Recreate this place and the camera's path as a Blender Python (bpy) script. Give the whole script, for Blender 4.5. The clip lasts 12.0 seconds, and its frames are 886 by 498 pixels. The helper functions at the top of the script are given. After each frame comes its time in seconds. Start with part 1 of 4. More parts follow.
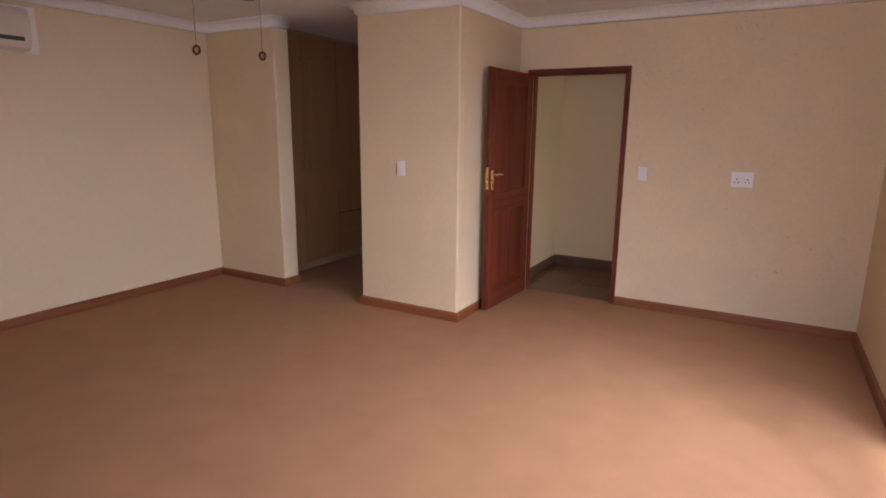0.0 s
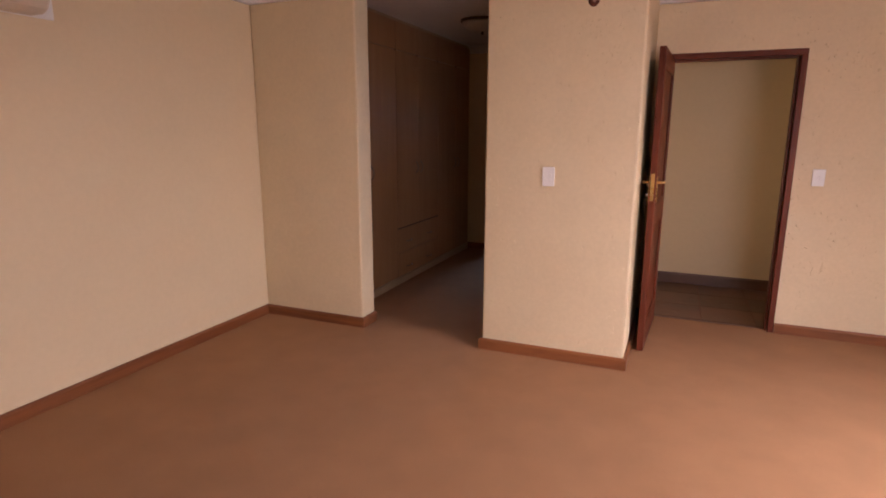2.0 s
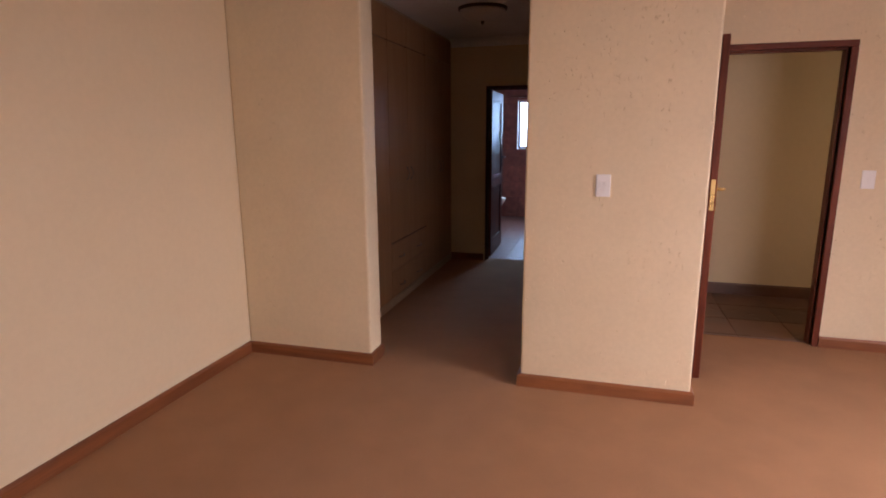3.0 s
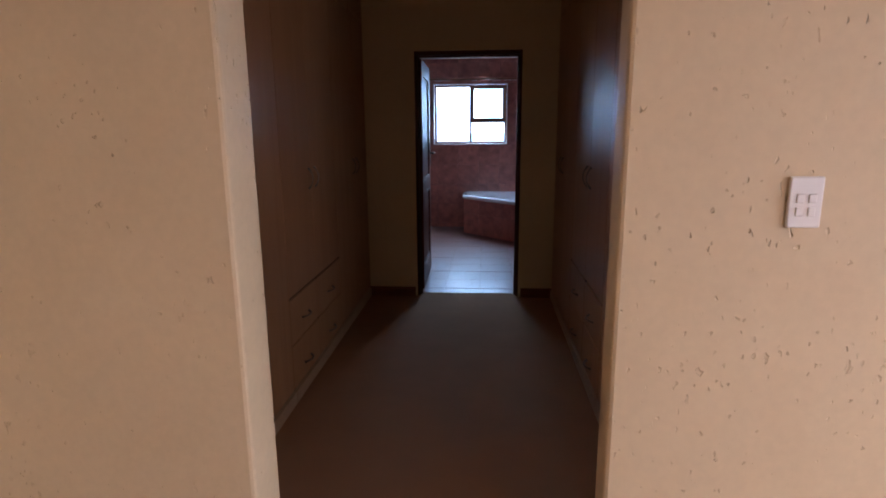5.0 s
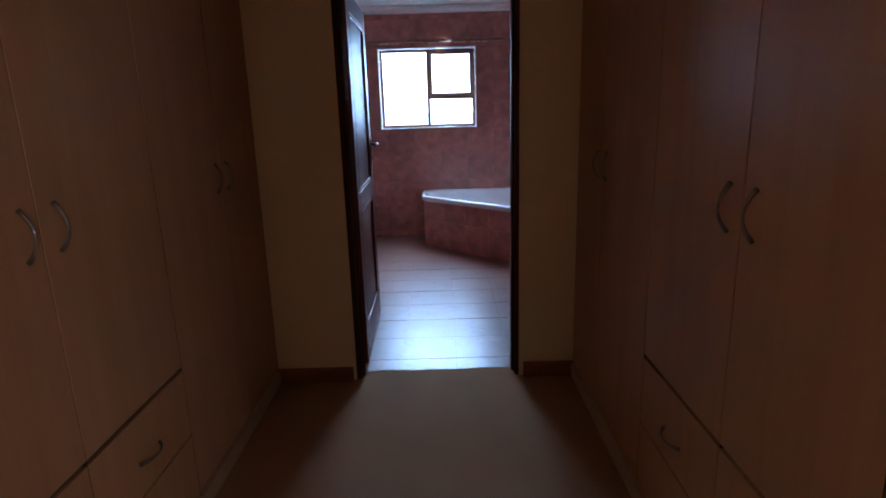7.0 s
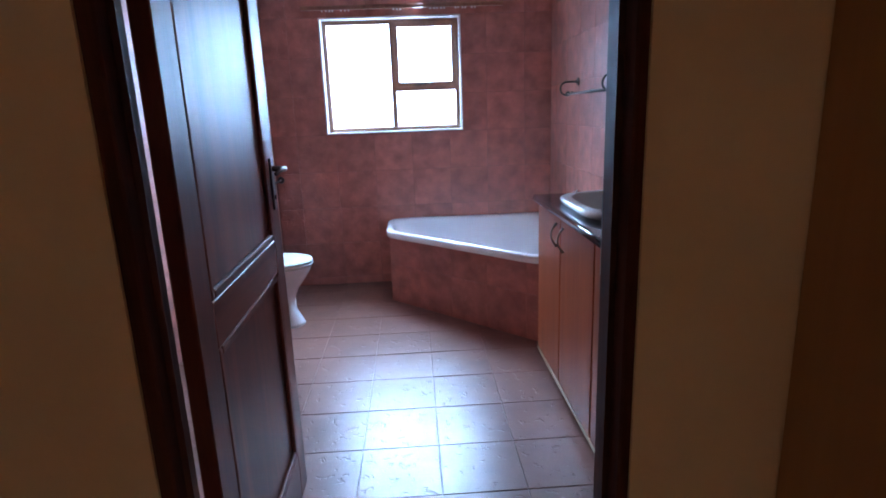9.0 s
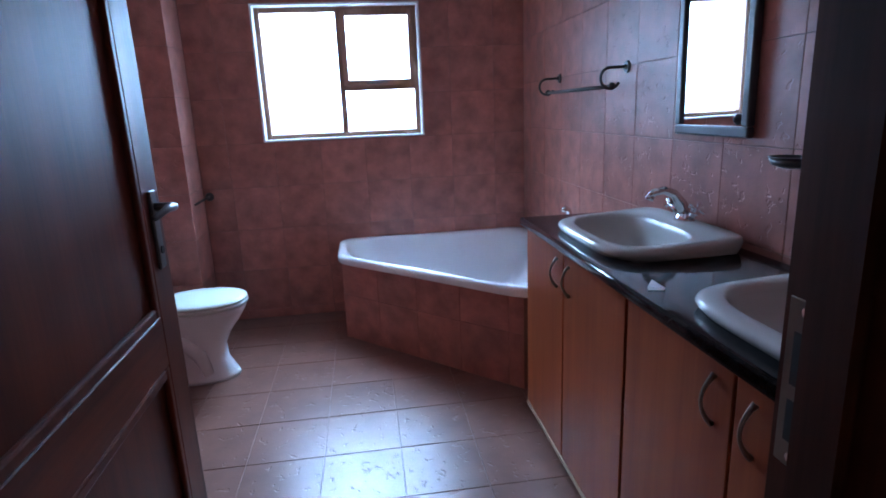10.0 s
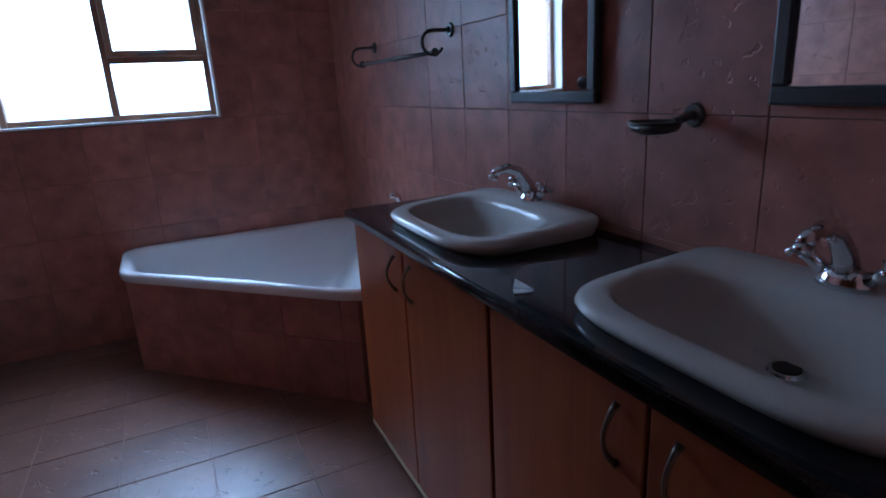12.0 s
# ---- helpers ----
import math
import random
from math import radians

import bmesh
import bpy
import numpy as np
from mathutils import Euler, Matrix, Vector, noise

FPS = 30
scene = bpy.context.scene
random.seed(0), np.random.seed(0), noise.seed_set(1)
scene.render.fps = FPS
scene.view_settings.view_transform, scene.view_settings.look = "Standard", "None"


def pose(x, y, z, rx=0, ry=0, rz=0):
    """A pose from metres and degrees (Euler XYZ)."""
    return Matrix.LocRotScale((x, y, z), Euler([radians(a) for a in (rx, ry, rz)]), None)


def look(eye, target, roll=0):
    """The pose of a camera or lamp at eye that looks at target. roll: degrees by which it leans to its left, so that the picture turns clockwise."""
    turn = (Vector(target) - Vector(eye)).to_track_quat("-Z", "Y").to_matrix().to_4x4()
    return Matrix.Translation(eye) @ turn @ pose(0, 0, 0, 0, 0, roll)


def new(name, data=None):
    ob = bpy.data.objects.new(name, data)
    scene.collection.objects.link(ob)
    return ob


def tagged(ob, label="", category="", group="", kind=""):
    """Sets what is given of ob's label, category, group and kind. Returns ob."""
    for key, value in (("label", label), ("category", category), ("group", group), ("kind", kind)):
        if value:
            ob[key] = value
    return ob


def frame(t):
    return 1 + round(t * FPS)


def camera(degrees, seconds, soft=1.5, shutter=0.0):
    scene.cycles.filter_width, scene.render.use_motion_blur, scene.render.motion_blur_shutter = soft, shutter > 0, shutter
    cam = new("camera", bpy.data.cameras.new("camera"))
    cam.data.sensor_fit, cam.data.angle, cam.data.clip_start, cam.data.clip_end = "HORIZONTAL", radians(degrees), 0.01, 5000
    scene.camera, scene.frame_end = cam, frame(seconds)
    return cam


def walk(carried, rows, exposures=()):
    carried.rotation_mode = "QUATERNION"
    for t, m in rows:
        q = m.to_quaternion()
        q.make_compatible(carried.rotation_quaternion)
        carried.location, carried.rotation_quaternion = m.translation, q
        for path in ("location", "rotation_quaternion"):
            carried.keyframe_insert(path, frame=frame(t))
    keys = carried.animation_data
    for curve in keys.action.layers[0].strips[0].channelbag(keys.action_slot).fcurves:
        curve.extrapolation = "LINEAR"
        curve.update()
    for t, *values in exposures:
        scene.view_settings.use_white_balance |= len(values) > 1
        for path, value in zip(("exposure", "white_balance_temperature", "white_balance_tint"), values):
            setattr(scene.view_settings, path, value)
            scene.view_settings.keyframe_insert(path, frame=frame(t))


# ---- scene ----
cam = camera(76.3, 12.0, soft=1.8)
PATH = [
    (0, (3.075, -3.893, 1.547), (2.109, -2.192, 1.130), 0.6),
    (0.5, (2.687, -3.863, 1.536), (1.737, -2.153, 1.119), 0.4),
    (1, (2.201, -3.804, 1.528), (1.267, -2.084, 1.117), 0.3),
    (1.5, (1.705, -3.755, 1.539), (0.830, -2.004, 1.124), 0.3),
    (2, (1.233, -3.608, 1.513), (0.483, -1.800, 1.101), 0.2),
    (2.5, (0.800, -3.429, 1.523), (0.142, -1.586, 1.110), -0.0),
    (3, (0.468, -3.217, 1.527), (-0.067, -1.334, 1.114), -0.3),
    (5, (-0.287, -1.401, 1.400), (-0.433, 0.550, 0.986), -0.4),
    (5.5, (-0.349, -0.901, 1.353), (-0.446, 1.049, 0.918), -0.6),
    (6, (-0.375, -0.443, 1.366), (-0.423, 1.498, 0.884), -0.9),
    (6.5, (-0.372, 0.038, 1.359), (-0.401, 1.980, 0.881), -1.3),
    (7, (-0.376, 0.516, 1.375), (-0.380, 2.458, 0.898), -1.7),
    (9, (-0.375, 2.360, 1.341), (-0.285, 4.300, 0.864), -2.1),
    (9.5, (-0.394, 2.720, 1.338), (-0.255, 4.657, 0.859), -2.0),
    (10, (-0.388, 2.966, 1.351), (-0.136, 4.891, 0.871), -2.4),
    (10.5, (-0.366, 3.141, 1.358), (0.034, 5.040, 0.874), -2.6),
    (11, (-0.344, 3.230, 1.336), (0.208, 5.089, 0.850), -2.8),
    (11.5, (-0.324, 3.287, 1.308), (0.385, 5.085, 0.793), -2.9),
    (12, (-0.290, 3.318, 1.303), (0.532, 5.053, 0.743), -3.1),
]
EXPOSURES = [(0.0, -0.28, 6350, 14), (1.5, 0.0, 7400, 25), (3.0, 0.05, 7250, 24), (5.0, 0.0, 6850, 19), (6.0, 0.5, 7100, 21), (7.0, 0.65, 6750, 18),
             (9.0, 1.38, 6750, 18), (10.5, 0.42, 6600, 17), (12.0, -0.25, 6700, 18)]
walk(cam, [(t, look(eye, target, roll)) for t, eye, target, roll in PATH], EXPOSURES)

# ---- light ----
world = bpy.data.worlds.new("world")
scene.world = world
world.use_nodes = True
sky = world.node_tree.nodes.new("ShaderNodeTexSky")
sky.sky_type, sky.sun_disc = "NISHITA", False
sky.sun_elevation, sky.sun_rotation = radians(55), radians(90)
world.node_tree.links.new(sky.outputs[0], world.node_tree.nodes["Background"].inputs[0])
world.node_tree.nodes["Background"].inputs[1].default_value = 0.1
sun = new("sun", bpy.data.lights.new("sun", "SUN"))
sun.data.energy, sun.data.angle, sun.data.color = 2.5, radians(0.6), (1.0, 0.95, 0.88)
sun.matrix_world = look((14, 0, 20), (0, 0, 0))


def daylight(name, x, y, z, w, h, toward, watts, colour, spread):
    """An area lamp: the sky's light at an opening, and also the added fills."""
    d = bpy.data.lights.new(name, "AREA")
    d.shape, d.size, d.size_y, d.energy, d.color = "RECTANGLE", w, h, watts, colour
    d.spread = radians(spread)
    ob = new(name, d)
    ob.matrix_world = look((x, y, z), (x + toward[0], y + toward[1], z + toward[2]))
    return ob


BACK = -4.60
BED_SKY = (0.90, 0.92, 1.10)
BATH_SKY = (0.353, 0.65, 1.07)
daylight("daylight_bedroom", 4.20, -1.52, 1.65, 2.1, 1.7, (-1, 0.0, -1.2), 98, BED_SKY, 125)
# fill lamp added behind the camera to brighten the hall-door wall
daylight("south_fill", 2.75, BACK - 0.15, 1.10, 1.5, 1.9, (0, 1, -0.25), 31, BED_SKY, 150)
daylight("daylight_bathroom", -0.50, 7.12, 1.74, 1.25, 0.9, (-0.65, -1, -0.65), 40, BATH_SKY, 140)
daylight("daylight_bathroom_high", -0.55, 7.65, 2.40, 1.5, 1.0, (-0.15, -1, -1.3), 66, BATH_SKY, 110)
# warm fill lamp added out of view inside the hall
daylight("hall_fill", 4.4, 1.85, 1.5, 0.9, 1.1, (-1, 0, -0.1), 9, (1.0, 0.86, 0.60), 160)


# ---- materials ----
def nodes_of(name):
    m = bpy.data.materials.new(name)
    m.use_nodes = True
    return m, m.node_tree.nodes, m.node_tree.links, m.node_tree.nodes["Principled BSDF"]


def ramp_node(nt, stops):
    r = nt.new("ShaderNodeValToRGB")
    while len(r.color_ramp.elements) < len(stops):
        r.color_ramp.elements.new(0.5)
    for e, (p, c) in zip(r.color_ramp.elements, stops):
        e.position, e.color = p, (*c, 1)
    return r


def shade(c, k):
    return tuple(min(1.0, v * k) for v in c)


def surface(name, colour, rough=0.5, coarse=2.0, fine=60.0, spread=0.12, grain=0.06, bump=0.0, bump_scale=80.0,
            metal=0.0, spec=0.5, rough_spread=0.08, stretch=(1, 1, 1), piece=0.0, coat=0.0):
    """A procedural surface with variation at two scales, fine relief and uneven gloss; stretch runs the grain."""
    m, nt, ln, b = nodes_of(name)
    tc = nt.new("ShaderNodeTexCoord")
    mp = nt.new("ShaderNodeMapping")
    mp.inputs["Scale"].default_value = stretch
    ln.new(tc.outputs["Object"], mp.inputs["Vector"])
    where = mp.outputs[0]
    oi = nt.new("ShaderNodeObjectInfo")
    if piece:
        mul = nt.new("ShaderNodeVectorMath")
        mul.operation = "ADD"
        sc = nt.new("ShaderNodeMath")
        sc.operation = "MULTIPLY"
        sc.inputs[1].default_value = 37.0
        ln.new(oi.outputs["Random"], sc.inputs[0])
        ln.new(where, mul.inputs[0])
        ln.new(sc.outputs[0], mul.inputs[1])
        where = mul.outputs[0]
    n1 = nt.new("ShaderNodeTexNoise")
    n1.inputs["Scale"].default_value, n1.inputs["Detail"].default_value = coarse, 5
    n2 = nt.new("ShaderNodeTexNoise")
    n2.inputs["Scale"].default_value, n2.inputs["Detail"].default_value = fine, 3
    for n in (n1, n2):
        ln.new(where, n.inputs["Vector"])
    r1 = ramp_node(nt, [(0.3, shade(colour, 1 - spread)), (0.7, shade(colour, 1 + spread))])
    ln.new(n1.outputs[0], r1.inputs[0])
    r2 = ramp_node(nt, [(0.3, (1 - grain,) * 3), (0.7, (1 + grain,) * 3)])
    ln.new(n2.outputs[0], r2.inputs[0])
    mx = nt.new("ShaderNodeMix")
    mx.data_type, mx.blend_type = "RGBA", "MULTIPLY"
    mx.inputs[0].default_value = 1
    ln.new(r1.outputs[0], mx.inputs[6])
    ln.new(r2.outputs[0], mx.inputs[7])
    out = mx.outputs[2]
    if piece:
        hv = nt.new("ShaderNodeHueSaturation")
        mr = nt.new("ShaderNodeMapRange")
        mr.inputs[3].default_value, mr.inputs[4].default_value = 1 - piece, 1 + piece
        ln.new(oi.outputs["Random"], mr.inputs[0])
        ln.new(mr.outputs[0], hv.inputs["Value"])
        ln.new(out, hv.inputs["Color"])
        out = hv.outputs[0]
    ln.new(out, b.inputs["Base Color"])
    rr = nt.new("ShaderNodeMapRange")
    rr.inputs[3].default_value, rr.inputs[4].default_value = max(0.02, rough - rough_spread), min(1, rough + rough_spread)
    ln.new(n1.outputs[0], rr.inputs[0])
    ln.new(rr.outputs[0], b.inputs["Roughness"])
    b.inputs["Metallic"].default_value = metal
    b.inputs["Specular IOR Level"].default_value = spec
    b.inputs["Coat Weight"].default_value = coat
    if bump:
        nb = nt.new("ShaderNodeTexNoise")
        nb.inputs["Scale"].default_value, nb.inputs["Detail"].default_value = bump_scale, 4
        ln.new(where, nb.inputs["Vector"])
        bp = nt.new("ShaderNodeBump")
        bp.inputs["Strength"].default_value, bp.inputs["Distance"].default_value = bump, 0.004
        ln.new(nb.outputs[0], bp.inputs["Height"])
        ln.new(bp.outputs[0], b.inputs["Normal"])
    return m


def pitted(name, colour, rough, piece=0.0, pits=9.0, cut=0.62, depth=0.6, spread=0.1, fine_bump=0.12, rough_spread=0.08, spec=0.5, coarse=3.0, cluster=0.0, stretch=0.7, soft=0.05, detail=2.5, deep=0.004):
    """Plaster or stoneware with scattered pits and chips as real relief."""
    m = surface(name, colour, rough, coarse=coarse, fine=40, spread=spread, grain=0.025, piece=piece, rough_spread=rough_spread, spec=spec)
    nt, ln = m.node_tree.nodes, m.node_tree.links
    b = nt["Principled BSDF"]
    src = [n for n in nt if n.type == "TEX_NOISE"][0].inputs["Vector"].links[0].from_socket
    mp = nt.new("ShaderNodeMapping")
    mp.inputs["Scale"].default_value = (1.0, 1.0, stretch)
    mp.inputs["Rotation"].default_value = (0.5, 0.4, 0.6)
    ln.new(src, mp.inputs[0])
    big = nt.new("ShaderNodeTexNoise")
    big.inputs["Scale"].default_value, big.inputs["Detail"].default_value, big.inputs["Distortion"].default_value = pits, detail, 0.2 * detail
    ln.new(mp.outputs[0], big.inputs["Vector"])
    r = ramp_node(nt, [(cut, (1, 1, 1)), (cut + soft, (0, 0, 0))])
    patch = nt.new("ShaderNodeTexNoise")
    patch.inputs["Scale"].default_value, patch.inputs["Detail"].default_value = 3.2, 2
    ln.new(src, patch.inputs["Vector"])
    shift = nt.new("ShaderNodeMath")
    shift.operation, shift.inputs[1].default_value, shift.inputs[2].default_value = "MULTIPLY_ADD", cluster, -0.5 * cluster
    ln.new(patch.outputs[0], shift.inputs[0])
    both = nt.new("ShaderNodeMath")
    ln.new(big.outputs[0], both.inputs[0])
    ln.new(shift.outputs[0], both.inputs[1])
    ln.new(both.outputs[0], r.inputs[0])
    fine = nt.new("ShaderNodeTexNoise")
    fine.inputs["Scale"].default_value, fine.inputs["Detail"].default_value = 70, 3
    ln.new(src, fine.inputs["Vector"])
    ad = nt.new("ShaderNodeMath")
    ad.operation, ad.inputs[1].default_value = "MULTIPLY_ADD", fine_bump
    ln.new(fine.outputs[0], ad.inputs[0])
    ln.new(r.outputs[0], ad.inputs[2])
    bp = nt.new("ShaderNodeBump")
    bp.inputs["Strength"].default_value, bp.inputs["Distance"].default_value = depth, deep
    ln.new(ad.outputs[0], bp.inputs["Height"])
    ln.new(bp.outputs[0], b.inputs["Normal"])
    return m


def wood(name, dark, light, rough=0.35, across="x", coat=0.0, rings=9.0, spec=0.5):
    """Timber or wood-print with grain along z (or along the axis named last)."""
    st = {"x": (14, 14, 0.9), "y": (14, 0.9, 14), "h": (0.9, 14, 14)}[across]
    m, nt, ln, b = nodes_of(name)
    tc = nt.new("ShaderNodeTexCoord")
    mp = nt.new("ShaderNodeMapping")
    mp.inputs["Scale"].default_value = st
    oi = nt.new("ShaderNodeObjectInfo")
    sc = nt.new("ShaderNodeMath")
    sc.operation, sc.inputs[1].default_value = "MULTIPLY", 23.0
    ln.new(oi.outputs["Random"], sc.inputs[0])
    ln.new(tc.outputs["Object"], mp.inputs[0])
    ad = nt.new("ShaderNodeVectorMath")
    ad.operation = "ADD"
    ln.new(mp.outputs[0], ad.inputs[0])
    ln.new(sc.outputs[0], ad.inputs[1])
    n1 = nt.new("ShaderNodeTexNoise")
    n1.inputs["Scale"].default_value, n1.inputs["Detail"].default_value, n1.inputs["Distortion"].default_value = 0.6, 6, 1.2
    n2 = nt.new("ShaderNodeTexNoise")
    n2.inputs["Scale"].default_value, n2.inputs["Detail"].default_value = rings, 4
    for n in (n1, n2):
        ln.new(ad.outputs[0], n.inputs["Vector"])
    mixn = nt.new("ShaderNodeMath")
    mixn.operation, mixn.inputs[1].default_value = "MULTIPLY_ADD", 0.35
    ln.new(n2.outputs[0], mixn.inputs[0])
    ln.new(n1.outputs[0], mixn.inputs[2])
    r = ramp_node(nt, [(0.45, dark), (0.85, light)])
    ln.new(mixn.outputs[0], r.inputs[0])
    ln.new(r.outputs[0], b.inputs["Base Color"])
    b.inputs["Roughness"].default_value = rough
    b.inputs["Coat Weight"].default_value = coat
    b.inputs["Coat Roughness"].default_value = 0.25
    b.inputs["Specular IOR Level"].default_value = spec
    bp = nt.new("ShaderNodeBump")
    bp.inputs["Strength"].default_value, bp.inputs["Distance"].default_value = 0.15, 0.001
    ln.new(n2.outputs[0], bp.inputs["Height"])
    ln.new(bp.outputs[0], b.inputs["Normal"])
    return m


def glowing(name, colour, strength):
    m, nt, ln, b = nodes_of(name)
    em = nt.new("ShaderNodeEmission")
    em.inputs[0].default_value, em.inputs[1].default_value = (*colour, 1), strength
    ln.new(em.outputs[0], nt["Material Output"].inputs[0])
    return m


def clear_glass(name):
    m, nt, ln, b = nodes_of(name)
    b.inputs["Transmission Weight"].default_value, b.inputs["Roughness"].default_value, b.inputs["IOR"].default_value = 1, 0.0, 1.45
    return m


PLASTER = surface("cream_plaster", (0.69, 0.55, 0.350), 0.62, coarse=1.2, fine=30, spread=0.025, grain=0.015, bump=0.10, bump_scale=9.0)
CHIPPED = pitted("chipped_cream_plaster", (0.69, 0.55, 0.350), 0.62, pits=68, cut=0.70, depth=1.0, spread=0.03, fine_bump=0.01, cluster=0.28, stretch=0.55, soft=0.06, detail=1.2, deep=0.005)
CHIPPED_FEW = pitted("lightly_chipped_cream_plaster", (0.69, 0.55, 0.350), 0.62, pits=64, cut=0.735, depth=0.9, spread=0.03, fine_bump=0.012, cluster=0.3, stretch=0.55, soft=0.04, detail=1.2, deep=0.009)
CEILING = surface("ceiling_paint", (0.72, 0.68, 0.64), 0.85, bump=0.2, bump_scale=120, spread=0.04)
CORNICE = surface("cornice_paint", (0.80, 0.77, 0.73), 0.7, spread=0.03, bump=0.08)
CARPET = surface("carpet_pile", (0.39, 0.205, 0.106), 0.95, coarse=4.0, fine=260, spread=0.06, grain=0.14, bump=0.9, bump_scale=420, spec=0.1)
SKIRT = wood("skirting_wood", (0.130, 0.040, 0.015), (0.262, 0.089, 0.031), 0.35, "h")
SKIRT_Y = wood("skirting_wood_run", (0.130, 0.040, 0.015), (0.262, 0.089, 0.031), 0.35, "y")
MAHOGANY = wood("mahogany", (0.080, 0.018, 0.009), (0.185, 0.042, 0.018), 0.42, "x", spec=0.18)
MAHOGANY_T = wood("mahogany_head", (0.080, 0.018, 0.009), (0.185, 0.042, 0.018), 0.42, "h", spec=0.18)
FRAME_DARK = wood("dark_stained_frame", (0.050, 0.017, 0.010), (0.105, 0.032, 0.018), 0.62, "x", spec=0.07)
FRAME_DARK_T = wood("dark_stained_head", (0.050, 0.017, 0.010), (0.105, 0.032, 0.018), 0.62, "h", spec=0.07)
MAPLE = wood("maple_foil", (0.41, 0.215, 0.10), (0.46, 0.255, 0.125), 0.36, "x", rings=5.0, spec=0.12)
MAPLE_EDGE = surface("maple_edging", (0.46, 0.31, 0.18), 0.45)
CHERRY = wood("cherry_foil", (0.225, 0.038, 0.012), (0.33, 0.070, 0.020), 0.38, "x", rings=6.0, spec=0.25)
# near-black colour standing in for the shade inside gaps and holes
GAP_SHADE = surface("gap_shade", (0.03, 0.022, 0.018), 0.8)
BRASS = surface("brass", (0.72, 0.50, 0.20), 0.28, metal=1.0)
PEWTER = surface("satin_pewter", (0.24, 0.20, 0.165), 0.32, metal=1.0)
IRON = surface("pewter_iron", (0.10, 0.095, 0.09), 0.38, metal=0.9)
CHROME = surface("chrome", (0.75, 0.76, 0.78), 0.10, metal=1.0, rough_spread=0.03, spread=0.03)
CERAMIC = surface("white_ceramic", (0.80, 0.80, 0.79), 0.20, spread=0.02, grain=0.01, rough_spread=0.03)
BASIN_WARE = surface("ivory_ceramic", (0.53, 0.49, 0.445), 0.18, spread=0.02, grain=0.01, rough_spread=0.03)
FROSTED = surface("frosted_lamp_glass", (0.50, 0.46, 0.42), 0.35, spread=0.05, grain=0.02)
FLAT_WHITE = surface("flat_white", (0.82, 0.82, 0.80), 0.6, spread=0.03)
ACRYLIC = surface("bath_acrylic", (0.89, 0.90, 0.90), 0.14, spread=0.02, grain=0.01, rough_spread=0.03, coat=0.3)
SEAT = surface("toilet_seat_plastic", (0.70, 0.76, 0.68), 0.22, spread=0.02, grain=0.01)
GRANITE = surface("black_granite", (0.012, 0.014, 0.016), 0.07, coarse=30, fine=300, spread=0.3, grain=0.6, rough_spread=0.03)
TILE = pitted("brown_tile", (0.435, 0.164, 0.124), 0.42, piece=0.11, pits=30, cut=0.62, depth=0.55, spread=0.28, spec=0.42, fine_bump=0.08, coarse=9.0, stretch=0.5)
FLOOR_TILE = pitted("floor_tile", (0.195, 0.082, 0.058), 0.30, piece=0.08, pits=26, cut=0.63, depth=0.45, spread=0.16, fine_bump=0.12, spec=0.35, coarse=7.0, rough_spread=0.025)
GROUT = surface("grout", (0.23, 0.115, 0.09), 0.85, bump=0.3)
SLATE = pitted("hall_slate", (0.125, 0.060, 0.036), 0.42, piece=0.18, pits=10, cut=0.62, depth=0.5, spread=0.3)
PLASTIC = surface("white_plastic", (0.78, 0.76, 0.72), 0.35, spread=0.02, grain=0.01)
PLASTIC_DARK = surface("dark_plastic", (0.035, 0.03, 0.028), 0.4)
CREAM_PLASTIC = surface("aircon_plastic", (0.62, 0.53, 0.42), 0.4, spread=0.04, grain=0.02)
MIRROR = surface("mirror_silver", (0.86, 0.88, 0.88), 0.02, metal=1.0, spread=0.0, grain=0.0, rough_spread=0.0)
MIRROR_FRAME = surface("mirror_frame_paint", (0.045, 0.048, 0.052), 0.35)
WINDOW_WOOD = wood("window_wood", (0.19, 0.078, 0.045), (0.33, 0.145, 0.085), 0.4, "x")
REVEAL = surface("window_reveal_paint", (0.74, 0.72, 0.70), 0.6, spread=0.04)
GLASS = clear_glass("pane_glass")
ALUMINIUM = surface("bronze_aluminium", (0.10, 0.07, 0.05), 0.4, metal=0.7)
GROUND = surface("garden_ground", (0.10, 0.12, 0.05), 0.95, coarse=0.8, spread=0.4, bump=0.5, bump_scale=20)
ROOF = surface("roof_slab", (0.25, 0.22, 0.20), 0.9)
SKY_WHITE = glowing("hazy_sky_bathroom", BATH_SKY, 7.5)
SKY_BED = glowing("hazy_sky_bedroom", BED_SKY, 2.0)


# ---- mesh helpers ----
def empty(name, x=0, y=0, z=0):
    ob = new(name)
    ob.location = (x, y, z)
    return ob


def add_box(bm, x0, x1, y0, y1, z0, z1, bevel=0.0, segments=1):
    m = Matrix.LocRotScale(((x0 + x1) / 2, (y0 + y1) / 2, (z0 + z1) / 2), None, (abs(x1 - x0), abs(y1 - y0), abs(z1 - z0)))
    made = bmesh.ops.create_cube(bm, size=1, matrix=m)["verts"]
    if bevel:
        edges = list({e for v in made for e in v.link_edges})
        bmesh.ops.bevel(bm, geom=edges, offset=bevel, segments=segments, profile=0.5, affect="EDGES")
    return bm


def box(x0, x1, y0, y1, z0, z1, bevel=0.0, segments=1):
    return add_box(bmesh.new(), x0, x1, y0, y1, z0, z1, bevel, segments)


